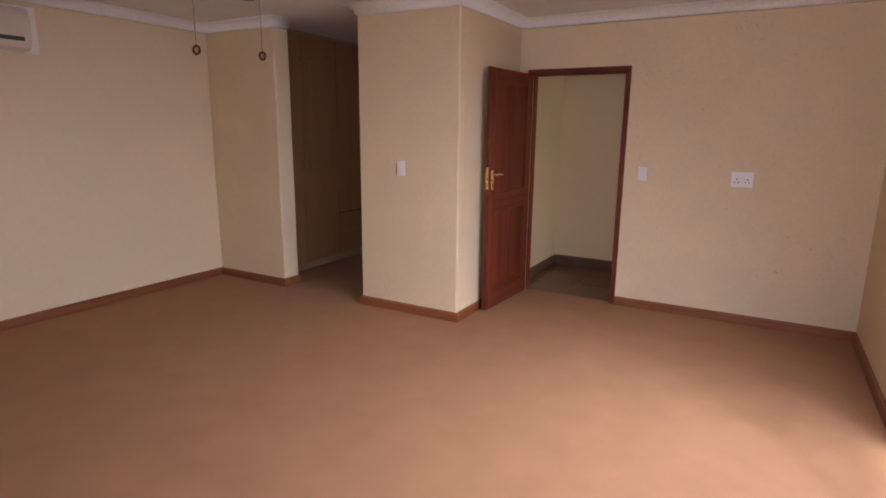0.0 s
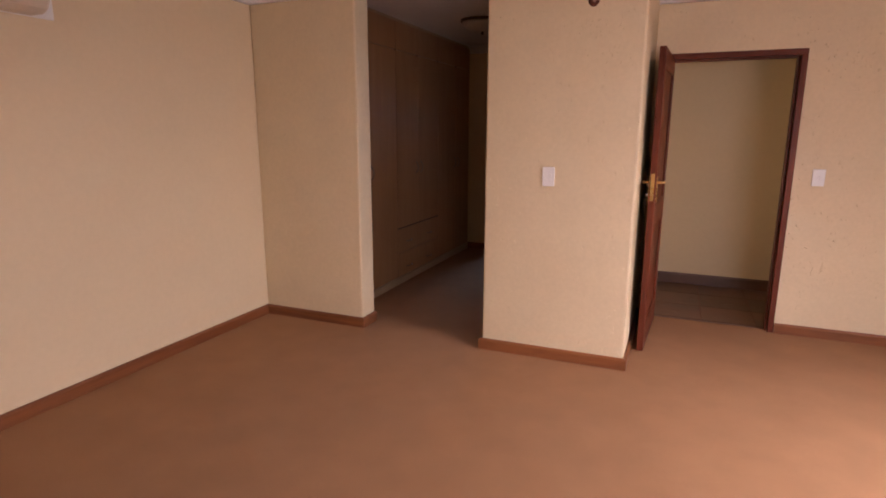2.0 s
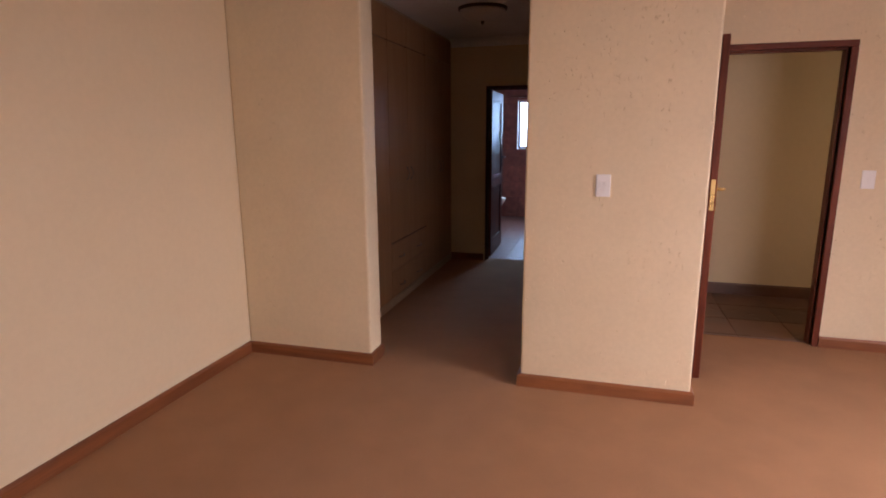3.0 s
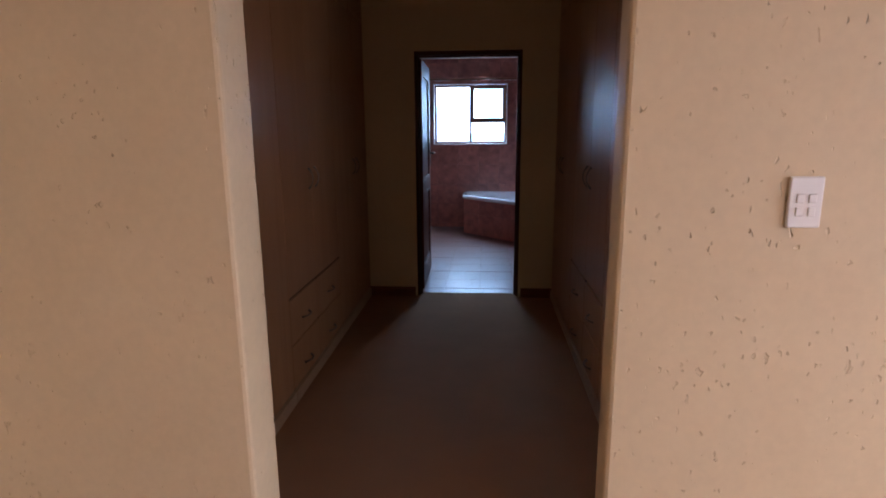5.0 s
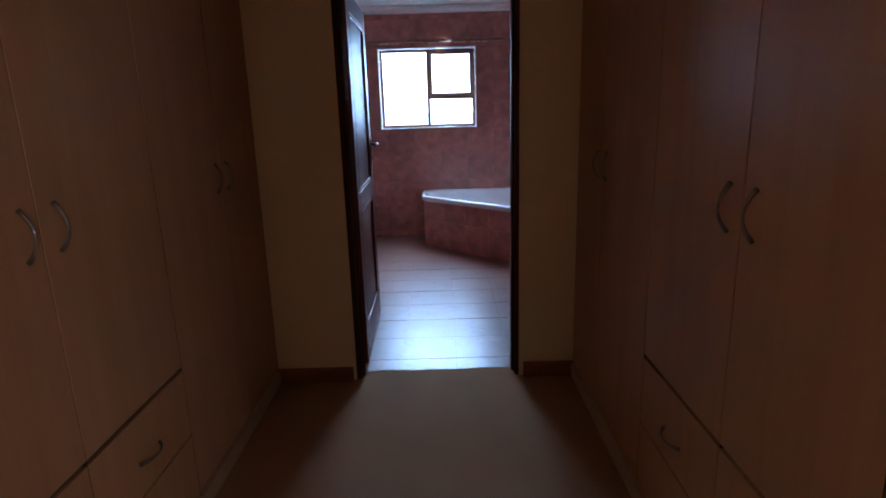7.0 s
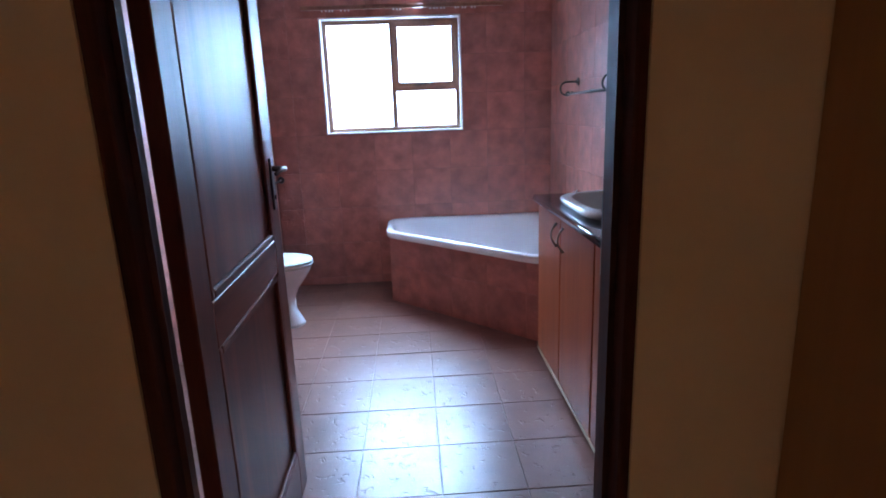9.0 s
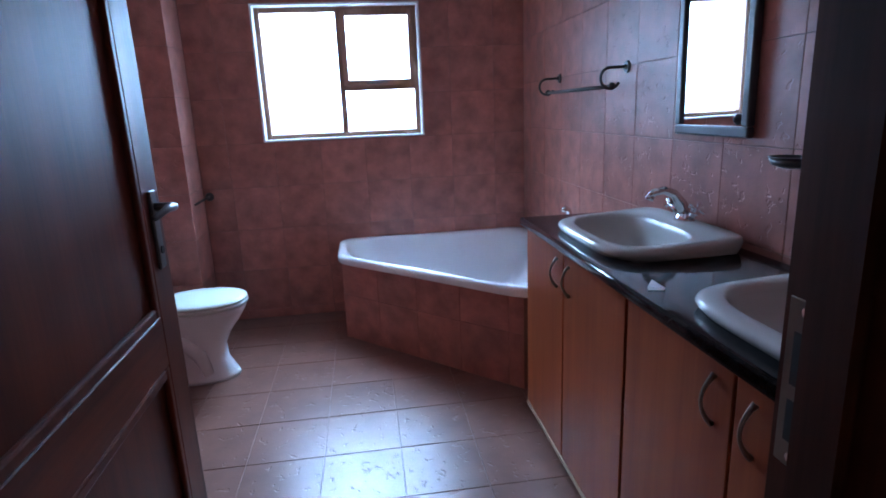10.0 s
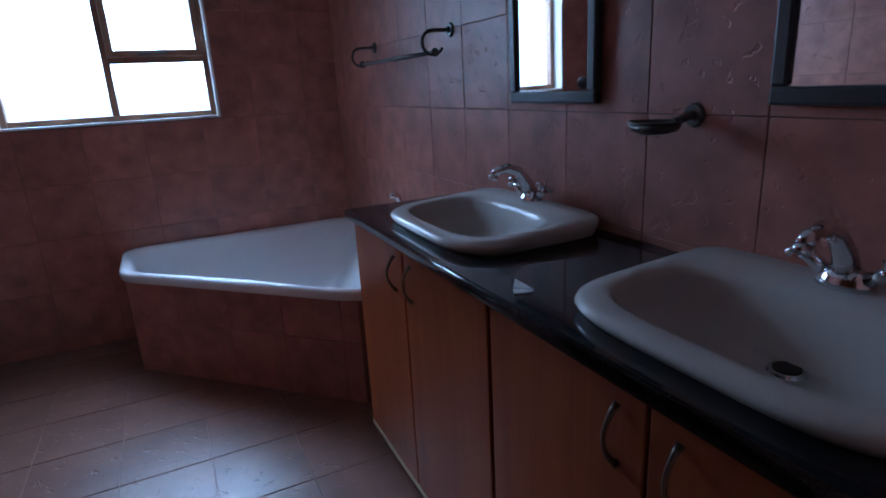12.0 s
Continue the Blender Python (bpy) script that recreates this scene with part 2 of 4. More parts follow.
def to_mesh(name, bm, material, smooth=False):
    me = bpy.data.meshes.new(name)
    bmesh.ops.recalc_face_normals(bm, faces=bm.faces)
    bm.to_mesh(me)
    bm.free()
    if smooth:
        for p in me.polygons:
            p.use_smooth = True
    me.materials.append(material)
    return me


def part(name, bm, material, parent=None, label="", smooth=False):
    """Links a bmesh as one mesh object, under a thing or a part if one is given; coordinates are the world's."""
    ob = new(name, to_mesh(name, bm, material, smooth))
    if parent:
        ob.parent = parent
        ob.matrix_parent_inverse = world_of(parent).inverted()
    if label:
        tagged(ob, label)
    return ob


def world_of(ob):
    m = ob.matrix_basis.copy()
    while ob.parent:
        m = ob.parent.matrix_basis @ (ob.matrix_parent_inverse @ m)
        ob = ob.parent
    return m


def setting(name, bm, material, label, category="", smooth=False):
    return tagged(part(name, bm, material, None, "", smooth), label, category or name.split("_")[0], "", "structure")


def add_tube(bm, points, radius, sides=10, closed=False):
    """A round bar along a line of points."""
    pts = [Vector(p) for p in points]
    rings = []
    n = len(pts)
    up = None
    for i, p in enumerate(pts):
        d = (pts[min(i + 1, n - 1)] - pts[max(i - 1, 0)]).normalized()
        if up is None:
            up = d.orthogonal().normalized()
        up = (up - d * up.dot(d)).normalized()
        side = d.cross(up)
        r = radius[i] if isinstance(radius, (list, tuple)) else radius
        rings.append([bm.verts.new(p + (up * math.cos(a) + side * math.sin(a)) * r) for a in (2 * math.pi * k / sides for k in range(sides))])
    for a, b in zip(rings, rings[1:]):
        for k in range(sides):
            bm.faces.new((a[k], a[(k + 1) % sides], b[(k + 1) % sides], b[k]))
    bm.faces.new(rings[0])
    bm.faces.new(rings[-1][::-1])
    return bm


def tube(points, radius, sides=10):
    return add_tube(bmesh.new(), points, radius, sides)


def add_disc(bm, centre, axis, radius, thick, sides=20, bevel=0.0):
    q = Vector(axis).normalized().to_track_quat("Z", "Y").to_matrix().to_4x4()
    made = bmesh.ops.create_cone(bm, cap_ends=True, segments=sides, radius1=radius, radius2=radius - bevel, depth=thick,
                                 matrix=Matrix.Translation(centre) @ q)
    return bm


def loft(rings, cap_start=True, cap_end=True):
    """Skins a run of equal rings of points."""
    bm = bmesh.new()
    vs = [[bm.verts.new(p) for p in ring] for ring in rings]
    n = len(vs[0])
    for a, b in zip(vs, vs[1:]):
        for k in range(n):
            bm.faces.new((a[k], a[(k + 1) % n], b[(k + 1) % n], b[k]))
    if cap_start:
        bm.faces.new(vs[0][::-1])
    if cap_end:
        bm.faces.new(vs[-1])
    return bm


def sweep(profile, path, closed=False):
    """Runs a profile of (out, up) along a line on the plan, with mitred corners; out is to the right of the way."""
    bm = bmesh.new()
    pts = [Vector(p) for p in path]
    rings = []
    for i, p in enumerate(pts):
        d0 = (p - pts[i - 1]).normalized() if i else (pts[1] - p).normalized()
        d1 = (pts[i + 1] - p).normalized() if i < len(pts) - 1 else d0
        n0, n1 = Vector((d0.y, -d0.x)), Vector((d1.y, -d1.x))
        m = (n0 + n1).normalized()
        m = m / max(0.3, m.dot(n0))
        rings.append([bm.verts.new((p.x + m.x * o, p.y + m.y * o, u)) for o, u in profile])
    n = len(profile)
    for a, b in zip(rings, rings[1:]):
        for k in range(n):
            bm.faces.new((a[k], a[(k + 1) % n], b[(k + 1) % n], b[k]))
    bm.faces.new(rings[0])
    bm.faces.new(rings[-1][::-1])
    return bm


# ---- plan ----
LEFT, RIGHT = -1.877, 3.80       # bedroom faces
NIB_Y, NIB_X = 0.04, -0.958
PIER_Y, PIER_X0, PIER_X1 = -0.008, 0.042, 1.0
DOOR_Y = 1.168
TOP = 2.52                                    # bedroom and passage ceiling
END_Y = 3.26                                  # passage end wall
BATH_L, BATH_R, BATH_N, BATH_S = -1.75, 0.705, 6.796, 3.395
DUCT_X, DUCT_Y = -1.44, 6.50
DX0, DX1 = -0.872, 0.022                      # bathroom door frame, outer edges
BATH_TOP = 2.43
WX0, WX1, WZ0, WZ1 = -1.023, 0.021, 1.19, 2.027
UP = 2.75

# ---- structure ----
setting("floor", box(LEFT - 0.2, RIGHT + 0.2, BACK - 0.2, 1.225, -0.12, 0.0), CARPET, "worn tan wall-to-wall carpet of the bedroom", "carpet floor")
setting("floor_passage", box(LEFT, 1.0, 1.225, END_Y + 0.10, -0.12, 0.0), CARPET, "tan carpet running through the dressing passage", "carpet floor")
setting("floor_bathroom", box(BATH_L - 0.15, 1.0, END_Y + 0.10, BATH_N + 0.2, -0.12, -0.0034), GROUT, "bathroom floor bed with dark grout joints", "tiled floor")
setting("floor_hall", box(1.0, 5.2, 1.225, 2.6, -0.12, -0.006), GROUT, "hall floor bed under dark slate tiles", "tiled floor")

setting("wall_west", box(LEFT - 0.15, LEFT, BACK - 0.2, END_Y + 0.14, -0.1, UP), PLASTER, "cream painted plaster wall of the bedroom", "wall")
EAST = bmesh.new()
for a in ((BACK - 0.2, -2.55, -0.1, UP), (-0.5, DOOR_Y, -0.1, UP), (-2.55, -0.5, 2.1, UP)):
    add_box(EAST, RIGHT, RIGHT + 0.2, a[0], a[1], a[2], a[3])
setting("wall_east", EAST, PLASTER, "cream plaster wall with a wide glazed opening", "wall")


def wall_with_hole(name, x0, x1, y0, y1, hx0, hx1, hz0, hz1, material, label, rounded=0.0):
    bm = bmesh.new()
    add_box(bm, x0, hx0, y0, y1, -0.1, UP)
    add_box(bm, hx1, x1, y0, y1, -0.1, UP)
    add_box(bm, hx0, hx1, y0, y1, hz1, UP)
    if hz0 > 0:
        add_box(bm, hx0, hx1, y0, y1, -0.1, hz0)
    return setting(name, bm, material, label, "wall")


# the opening in this unseen wall is added to let the fill in
wall_with_hole("wall_south", LEFT, RIGHT, BACK - 0.2, BACK, 1.95, 3.55, 0.0, 2.1, PLASTER, "cream plaster wall with a wide glazed opening")
wall_with_hole("wall_hall_door", 1.0, RIGHT + 0.15, DOOR_Y, DOOR_Y + 0.14, 1.125, 1.958, 0.0, 2.04, CHIPPED_FEW, "cream plaster wall with a doorway to the hall")
setting("wall_nib", box(LEFT, NIB_X, NIB_Y, NIB_Y + 0.19, -0.1, UP, 0.012, 2), CHIPPED_FEW, "cream plaster end wall beside the dressing passage", "wall")
setting("wall_pier", box(PIER_X0, PIER_X1, PIER_Y, PIER_Y + 0.11, -0.1, UP, 0.012, 2), CHIPPED, "cream plaster pier with chipped and pitted paint", "wall")
setting("wall_pier_side", box(0.885, PIER_X1, PIER_Y + 0.10, END_Y + 0.14, -0.1, UP), PLASTER, "cream plaster side wall behind the open door", "wall")
wall_with_hole("wall_passage_end", LEFT, 0.885, END_Y, BATH_S - 0.02, DX0 + 0.015, DX1 - 0.022, 0.0, 2.010, PLASTER, "cream plaster end wall of the passage with a doorway")
setting("wall_bath_west", box(BATH_L - 0.15, BATH_L - 0.004, END_Y, BATH_N + 0.2, -0.1, UP), GROUT, "bathroom wall bed with dark grout", "wall")
setting("wall_bath_east", box(BATH_R + 0.004, BATH_R + 0.16, END_Y + 0.14, BATH_N + 0.2, -0.1, UP), GROUT, "bathroom wall bed with dark grout", "wall")
setting("wall_bath_duct", box(BATH_L - 0.004, DUCT_X - 0.004, DUCT_Y + 0.004, BATH_N + 0.2, -0.1, UP), GROUT, "boxed-in duct wall beside the toilet", "wall")
SOUTH = bmesh.new()
for a in ((BATH_L, DX0, -0.1), (DX1, BATH_R, -0.1), (DX0, DX1, 2.022)):
    add_box(SOUTH, a[0], a[1], BATH_S - 0.02, BATH_S - 0.008, a[2], UP)
setting("wall_bath_south", SOUTH, GROUT, "bathroom face of the door wall", "wall")
wall_with_hole("wall_bath_north", DUCT_X - 0.004, BATH_R + 0.004, BATH_N + 0.004, BATH_N + 0.2, WX0, WX1, WZ0, WZ1, GROUT, "bathroom wall bed round the window opening")
HALL_N, HALL_W = 2.45, 1.0
setting("wall_hall_north", box(1.0, 5.2, HALL_N, HALL_N + 0.15, -0.1, UP), PLASTER, "cream plaster wall of the hall", "wall")
setting("wall_hall_south", box(RIGHT + 0.15, 5.2, DOOR_Y - 0.15, DOOR_Y, -0.1, UP), PLASTER, "cream plaster wall of the hall", "wall")
setting("ceiling", box(LEFT, RIGHT, BACK, END_Y, TOP, TOP + 0.1), CEILING, "off-white painted ceiling board of the bedroom", "ceiling")
setting("ceiling_bathroom", box(BATH_L, BATH_R, BATH_S - 0.008, BATH_N, BATH_TOP, BATH_TOP + 0.1), CEILING, "off-white painted bathroom ceiling", "ceiling")
setting("ceiling_hall", box(1.0, 5.2, DOOR_Y + 0.14, HALL_N, TOP - 0.0, TOP + 0.1), CEILING, "off-white painted hall ceiling", "ceiling")
setting("roof", box(-2.6, 5.6, -5.8, 7.5, UP, UP + 0.15), ROOF, "flat roof slab over the rooms", "roof")
bm = bmesh.new()
bmesh.ops.create_grid(bm, x_segments=1, y_segments=1, size=400, matrix=Matrix.Translation((0, 0, -0.2)))
setting("ground", bm, GROUND, "grassy ground round the house", "ground")
# plain hazy sky beyond the openings
setting("backdrop", box(-2.6, 1.8, 8.2, 8.22, 0.0, 3.6), SKY_WHITE, "bright hazy sky beyond the bathroom window", "sky")
# glowing sheet added behind the invented south opening
setting("backdrop_south", box(-1.5, 6.0, -7.0, -6.98, -0.1, 3.6), SKY_BED, "glowing sky sheet added beyond the unseen south door", "sky")
setting("backdrop_east", box(6.4, 6.42, -6.0, 1.0, -0.1, 3.6), SKY_BED, "bright hazy sky beyond the bedroom opening", "sky")

# ---- skirtings and cornices ----
SK = [(0, 0), (0.020, 0), (0.020, 0.064), (0.011, 0.077), (0, 0.077)]


def skirting(name, path, material):
    return setting(name, sweep(SK, path), material, "narrow varnished wooden skirting board", "skirting")


skirting("baseboard_west", [(LEFT, BACK), (LEFT, NIB_Y)], SKIRT_Y)
skirting("baseboard_nib", [(LEFT + 0.020, NIB_Y), (NIB_X, NIB_Y), (NIB_X, NIB_Y + 0.19)], SKIRT)
skirting("baseboard_pier", [(PIER_X0, PIER_Y + 0.11), (PIER_X0, PIER_Y), (PIER_X1, PIER_Y), (PIER_X1, DOOR_Y)], SKIRT)
skirting("baseboard_hall_door", [(2.0, DOOR_Y), (RIGHT, DOOR_Y)], SKIRT)
skirting("baseboard_east", [(RIGHT, DOOR_Y - 0.020), (RIGHT, -0.5)], SKIRT_Y)
skirting("baseboard_end_left", [(-1.267, END_Y), (DX0, END_Y)], SKIRT)
skirting("baseboard_end_right", [(DX1, END_Y), (0.283, END_Y)], SKIRT)
setting("baseboard_hall", sweep([(o * 0.6, u * 1.38) for o, u in SK], [(HALL_W, DOOR_Y + 0.16), (HALL_W, HALL_N), (5.0, HALL_N)]), SLATE, "dark slate tile skirting of the hall", "skirting")


def cornice_profile(z, size):
    pts = [(0, z), (0, z - size)]
    for k in range(7):
        a = math.pi / 2 * k / 6
        pts.append((size - (size - 0.010) * math.cos(a), z - size + 0.012 + (size - 0.022) * math.sin(a)))
    return pts + [(size + 0.004, z - 0.004), (size + 0.004, z)]


CO = cornice_profile(TOP, 0.085)


def cornice(name, path, profile=CO):
    return setting(name, sweep(profile, path), CORNICE, "white coved plaster cornice", "cornice", True)


cornice("trim_bedroom", [(LEFT, BACK), (LEFT, NIB_Y), (NIB_X, NIB_Y), (NIB_X, NIB_Y + 0.19)])
cornice("trim_pier", [(PIER_X0, PIER_Y + 0.11), (PIER_X0, PIER_Y), (PIER_X1, PIER_Y), (PIER_X1, DOOR_Y), (RIGHT, DOOR_Y), (RIGHT, BACK), (LEFT, BACK)])
cornice("trim_passage_end", [(-1.267, END_Y), (0.283, END_Y)])
cornice("trim_bathroom", [(BATH_L, BATH_S), (BATH_L, DUCT_Y), (DUCT_X, DUCT_Y), (DUCT_X, BATH_N), (BATH_R, BATH_N), (BATH_R, BATH_S), (BATH_L, BATH_S)], cornice_profile(BATH_TOP, 0.07))


# ---- doors ----
def door_frame(name, x0, x1, y0, y1, top, label, upright=MAHOGANY, across=MAHOGANY_T, rebate=0.0):
    """A timber frame; x0, x1 and top are its outer edges; rebate: how far the hinge jamb is cut back."""
    e = tagged(empty(name, (x0 + x1) / 2, y0, 0), label, "door frame", "", "structure")
    w = 0.042
    part("jamb", box(x0, x0 + w, y0, y1 - rebate, 0, top - w, 0.004), upright, e)
    part("jamb", box(x1 - w, x1, y0, y1, 0, top - w, 0.004), upright, e)
    part("head", box(x0, x1, y0, y1, top - w, top, 0.004), across, e)
    part("stop", box(x0 + w, x0 + w + 0.012, y0 + 0.04, y1 - 0.04 - 1.2 * rebate, 0, top - w), upright, e)
    part("stop", box(x1 - w - 0.012, x1 - w, y0 + 0.05, y1 - 0.04, 0, top - w), upright, e)
    part("stop", box(x0 + w, x1 - w, y0 + 0.05, y1 - 0.04, top - w - 0.012, top - w), across, e)
    return e


def panel_door(name, hinge, angle, width, height, label, handle_metal, facing, handle_z=1.16, rail_z=0.87, rail_h=0.135):
    """A leaf that runs along local +x from the hinge, 40 mm thick, two panels each side; facing: the side its face is from the pin."""
    e = tagged(empty(name, *hinge), label, "door", "", "structure")
    e.rotation_euler = (0, 0, radians(angle))
    t = 0.02

    def lay(pname, bm, material, parent=e, plabel="", smooth=False):
        ob = new(pname, to_mesh(pname, bm, material, smooth))
        ob.parent = parent
        return tagged(ob, plabel)

    st, bot, toprail = 0.10, 0.19, 0.105
    z0 = 0.012
    lay("stile", box(0, st, -t, t, z0, height, 0.003), MAHOGANY)
    lay("stile", box(width - st, width, -t, t, z0, height, 0.003), MAHOGANY)
    lay("top_rail", box(st, width - st, -t, t, height - toprail, height, 0.003), MAHOGANY_T)
    lay("lock_rail", box(st, width - st, -t, t, rail_z, rail_z + rail_h, 0.003), MAHOGANY_T)
    lay("bottom_rail", box(st, width - st, -t, t, z0, bot, 0.003), MAHOGANY_T)
    for a, b in ((bot, rail_z), (rail_z + rail_h, height - toprail)):
        lay("panel", box(st - 0.008, width - st + 0.008, -0.008, 0.008, a - 0.008, b + 0.008), MAHOGANY)
        for s in (-1, 1):
            bm = bmesh.new()
            y0, y1 = sorted((s * 0.008, s * 0.021))
            g = 0.022
            add_box(bm, st, st + g, y0, y1, a, b, 0.005, 2)
            add_box(bm, width - st - g, width - st, y0, y1, a, b, 0.005, 2)
            add_box(bm, st + g, width - st - g, y0, y1, a, a + g, 0.005, 2)
            add_box(bm, st + g, width - st - g, y0, y1, b - g, b, 0.005, 2)
            lay("moulding", bm, MAHOGANY)
    for s in (-1, 1):
        y0, y1 = sorted((s * t, s * (t + 0.007)))
        h = lay("handle", box(width - 0.072, width - 0.036, y0, y1, handle_z - 0.11, handle_z + 0.055, 0.003), handle_metal, e, "lever handle plate")
        yy = s * (t + 0.045)
        lay("lever", tube([(width - 0.054, s * t, handle_z + 0.02), (width - 0.054, yy - s * 0.006, handle_z + 0.02), (width - 0.060, yy, handle_z + 0.02),
                           (width - 0.10, yy, handle_z + 0.022), (width - 0.165, yy - s * 0.004, handle_z + 0.014)], [0.009, 0.009, 0.0095, 0.008, 0.006]), handle_metal, h, "", True)
        bm = add_disc(bmesh.new(), (width - 0.054, s * (t + 0.008), handle_z - 0.07), (0, 1, 0), 0.008, 0.004)
        # dark disc paints the shade of the keyhole
        lay("keyhole", bm, GAP_SHADE, h)
    lay("lock_plate", box(width - 0.002, width + 0.002, -0.012, 0.012, handle_z - 0.10, handle_z + 0.08), handle_metal)
    for z in (0.25, 1.75):
        lay("hinge", tube([(-0.006, facing * 0.022, z - 0.05), (-0.006, facing * 0.022, z + 0.05)], 0.007), handle_metal, e, "", True)
    return e


door_frame("door_frame_1", 1.082, 2.0, DOOR_Y - 0.012, DOOR_Y + 0.15, 2.08, "varnished mahogany door frame to the hall")
d1 = panel_door("door_1", (1.122, DOOR_Y - 0.02, 0), -93.0, 0.805, 2.035, "open two-panel varnished mahogany door beside the pier", BRASS, -1)
door_frame("door_frame_2", DX0, DX1, END_Y + 0.008, BATH_S + 0.012, 2.022, "dark varnished mahogany door frame to the bathroom", FRAME_DARK, FRAME_DARK_T, 0.045)
d2 = panel_door("door_2", (DX0 + 0.036, BATH_S + 0.035, 0), 91.0, 0.81, 1.972, "open two-panel varnished mahogany bathroom door", IRON, 1, 1.16, 0.85, 0.11)

# keys hanging in the bedroom door
keys = tagged(empty("key_bunch", 1.03, 0.43, 1.06), "small bunch of steel keys hanging in the lock", "keys")
part("ring", tube([(1.035 + 0.0, 0.44 + 0.016 * math.cos(a), 1.055 + 0.016 * math.sin(a)) for a in (2 * math.pi * k / 12 for k in range(13))], 0.0015, 6), CHROME, keys)
part("key", box(1.034, 1.036, 0.425, 0.440, 0.99, 1.042, 0.0005), CHROME, keys)
part("key", box(1.031, 1.033, 0.443, 0.456, 0.995, 1.042, 0.0005), CHROME, keys)
part("key", box(1.035, 1.063, 0.440, 0.446, 1.082, 1.094, 0.0005), CHROME, keys)


# ---- dressing passage cupboards ----
def bow_handle(parent, x, y, z, out, length=0.115, along="z", material=PEWTER):
    """A bowed bar handle on a front at x, facing out (+1 or -1); thick at its feet."""
    pts, rad = [], []
    for k in range(11):
        f = k / 10
        s = (f - 0.5) * length
        d = 0.026 * math.sin(math.pi * f) ** 0.8
        p = (x + out * (0.002 + d), y, z + s) if along == "z" else (x + out * (0.002 + d), y + s, z - 0.0)
        pts.append(p)
        rad.append(0.0038 + 0.003 * abs(2 * f - 1) ** 3)
    return part("handle", tube(pts, rad, 8), material, parent, "dark bowed metal handle", True)


def cupboard(x_front, x_back, y0, seam, y1, out, drawers, label, handle_dy=0.055):
    """A full-height fitted cupboard with two doors; some with four drawers under shorter doors."""
    name = "wardrobe"
    e = tagged(empty(name, (x_front + x_back) / 2, (y0 + y1) / 2, 0), label, "wardrobe", "fitted wardrobes of the passage")
    xa, xb = sorted((x_front - out * 0.019, x_back))
    part("body", box(xa, xb, y0, y1, 0.0, TOP), MAPLE_EDGE, e)
    g = 0.0022
    xf0, xf1 = sorted((x_front - out * 0.018, x_front))
    for ys in (y0 + 0.0023, seam, y1 - 0.0023):
        # solid dark strip, almost flush, paints the shade between the doors
        part("seam", box(*sorted((x_front - out * 0.0188, x_front - out * 0.0025)), ys - 0.0021, ys + 0.0021, 0.07, TOP - 0.03), GAP_SHADE, e, "dark strip painting the shade in the gap between doors")
    z0 = 0.566 if drawers else 0.075
    for a, b, hy in ((y0, seam, seam - handle_dy), (seam, y1, seam + handle_dy)):
        d = part("door", box(xf0, xf1, a + g, b - g, z0, 2.235, 0.0008), MAPLE, e)
        bow_handle(d, x_front, hy, 1.14, out)
        part("top_door", box(xf0, xf1, a + g, b - g, 2.243, TOP - 0.03, 0.0008), MAPLE, e)
        if drawers:
            for q0, q1 in ((0.315, 0.555), (0.075, 0.311)):
                dr = part("drawer", box(xf0, xf1, a + g, b - g, q0, q1 - 0.003, 0.0008), MAPLE, e)
                bow_handle(dr, x_front, (a + b) / 2, q0 + 0.098 + (0.0 if q0 > 0.2 else -0.02), out, 0.12, "y")
    if drawers:
        # solid dark strip paints the shade inside the finger slot
        part("slot", box(*sorted((x_front - out * 0.0185, x_front - out * 0.012)), y0 + 0.004, y1 - 0.004, 0.552, 0.566), GAP_SHADE, e, "dark strip painting the shade in the finger slot")
    xp0, xp1 = sorted((x_front - out * 0.006, x_front + out * 0.012))
    part("plinth", box(xp0, xp1, y0 + 0.001, y1 - 0.001, 0.0, 0.068, 0.002), MAPLE_EDGE, e)
    return e


DOORS = "pale maple-finish fitted wardrobe with bowed dark handles"
DRAWERS = "pale maple-finish fitted wardrobe with drawers below the doors"
for y0, s, y1, dr in ((0.232, 0.71, 1.264, False), (1.266, 1.74, 2.262, True), (2.264, 2.80, END_Y - 0.002, False)):
    cupboard(-1.267, LEFT + 0.004, y0, s, y1, 1, dr, DRAWERS if dr else DOORS)
for y0, s, y1, dr in ((0.106, 0.775, 1.259, False), (1.261, 1.74, 2.264, True), (2.266, 2.83, END_Y - 0.002, False)):
    cupboard(0.283, 0.883, y0, s, y1, -1, dr, DRAWERS if dr else DOORS)

# ---- outlines for lofted ware ----
def radial(centre, polygon, count=72, smooth=3, shrink=0.0):
    """A ring of plan points round a centre, out to a polygon's edge, its corners eased."""
    c = Vector(centre)
    dist = []
    for k in range(count):
        a = 2 * math.pi * k / count
        d = Vector((math.cos(a), math.sin(a)))
        best = 9.0
        for p, q in zip(polygon, polygon[1:] + polygon[:1]):
            p, q = Vector(p) - c, Vector(q) - c
            e = q - p
            den = d.x * e.y - d.y * e.x
            if abs(den) < 1e-9:
                continue
            s = (p.x * e.y - p.y * e.x) / den
            u = (p.x * d.y - p.y * d.x) / den
            if s > 0 and -1e-6 <= u <= 1 + 1e-6:
                best = min(best, s)
        dist.append(best - shrink)
    for _ in range(smooth):
        dist = [(dist[k - 1] + 2 * dist[k] + dist[(k + 1) % count]) / 4 for k in range(count)]
    return [(c.x + math.cos(2 * math.pi * k / count) * dist[k], c.y + math.sin(2 * math.pi * k / count) * dist[k]) for k in range(count)]


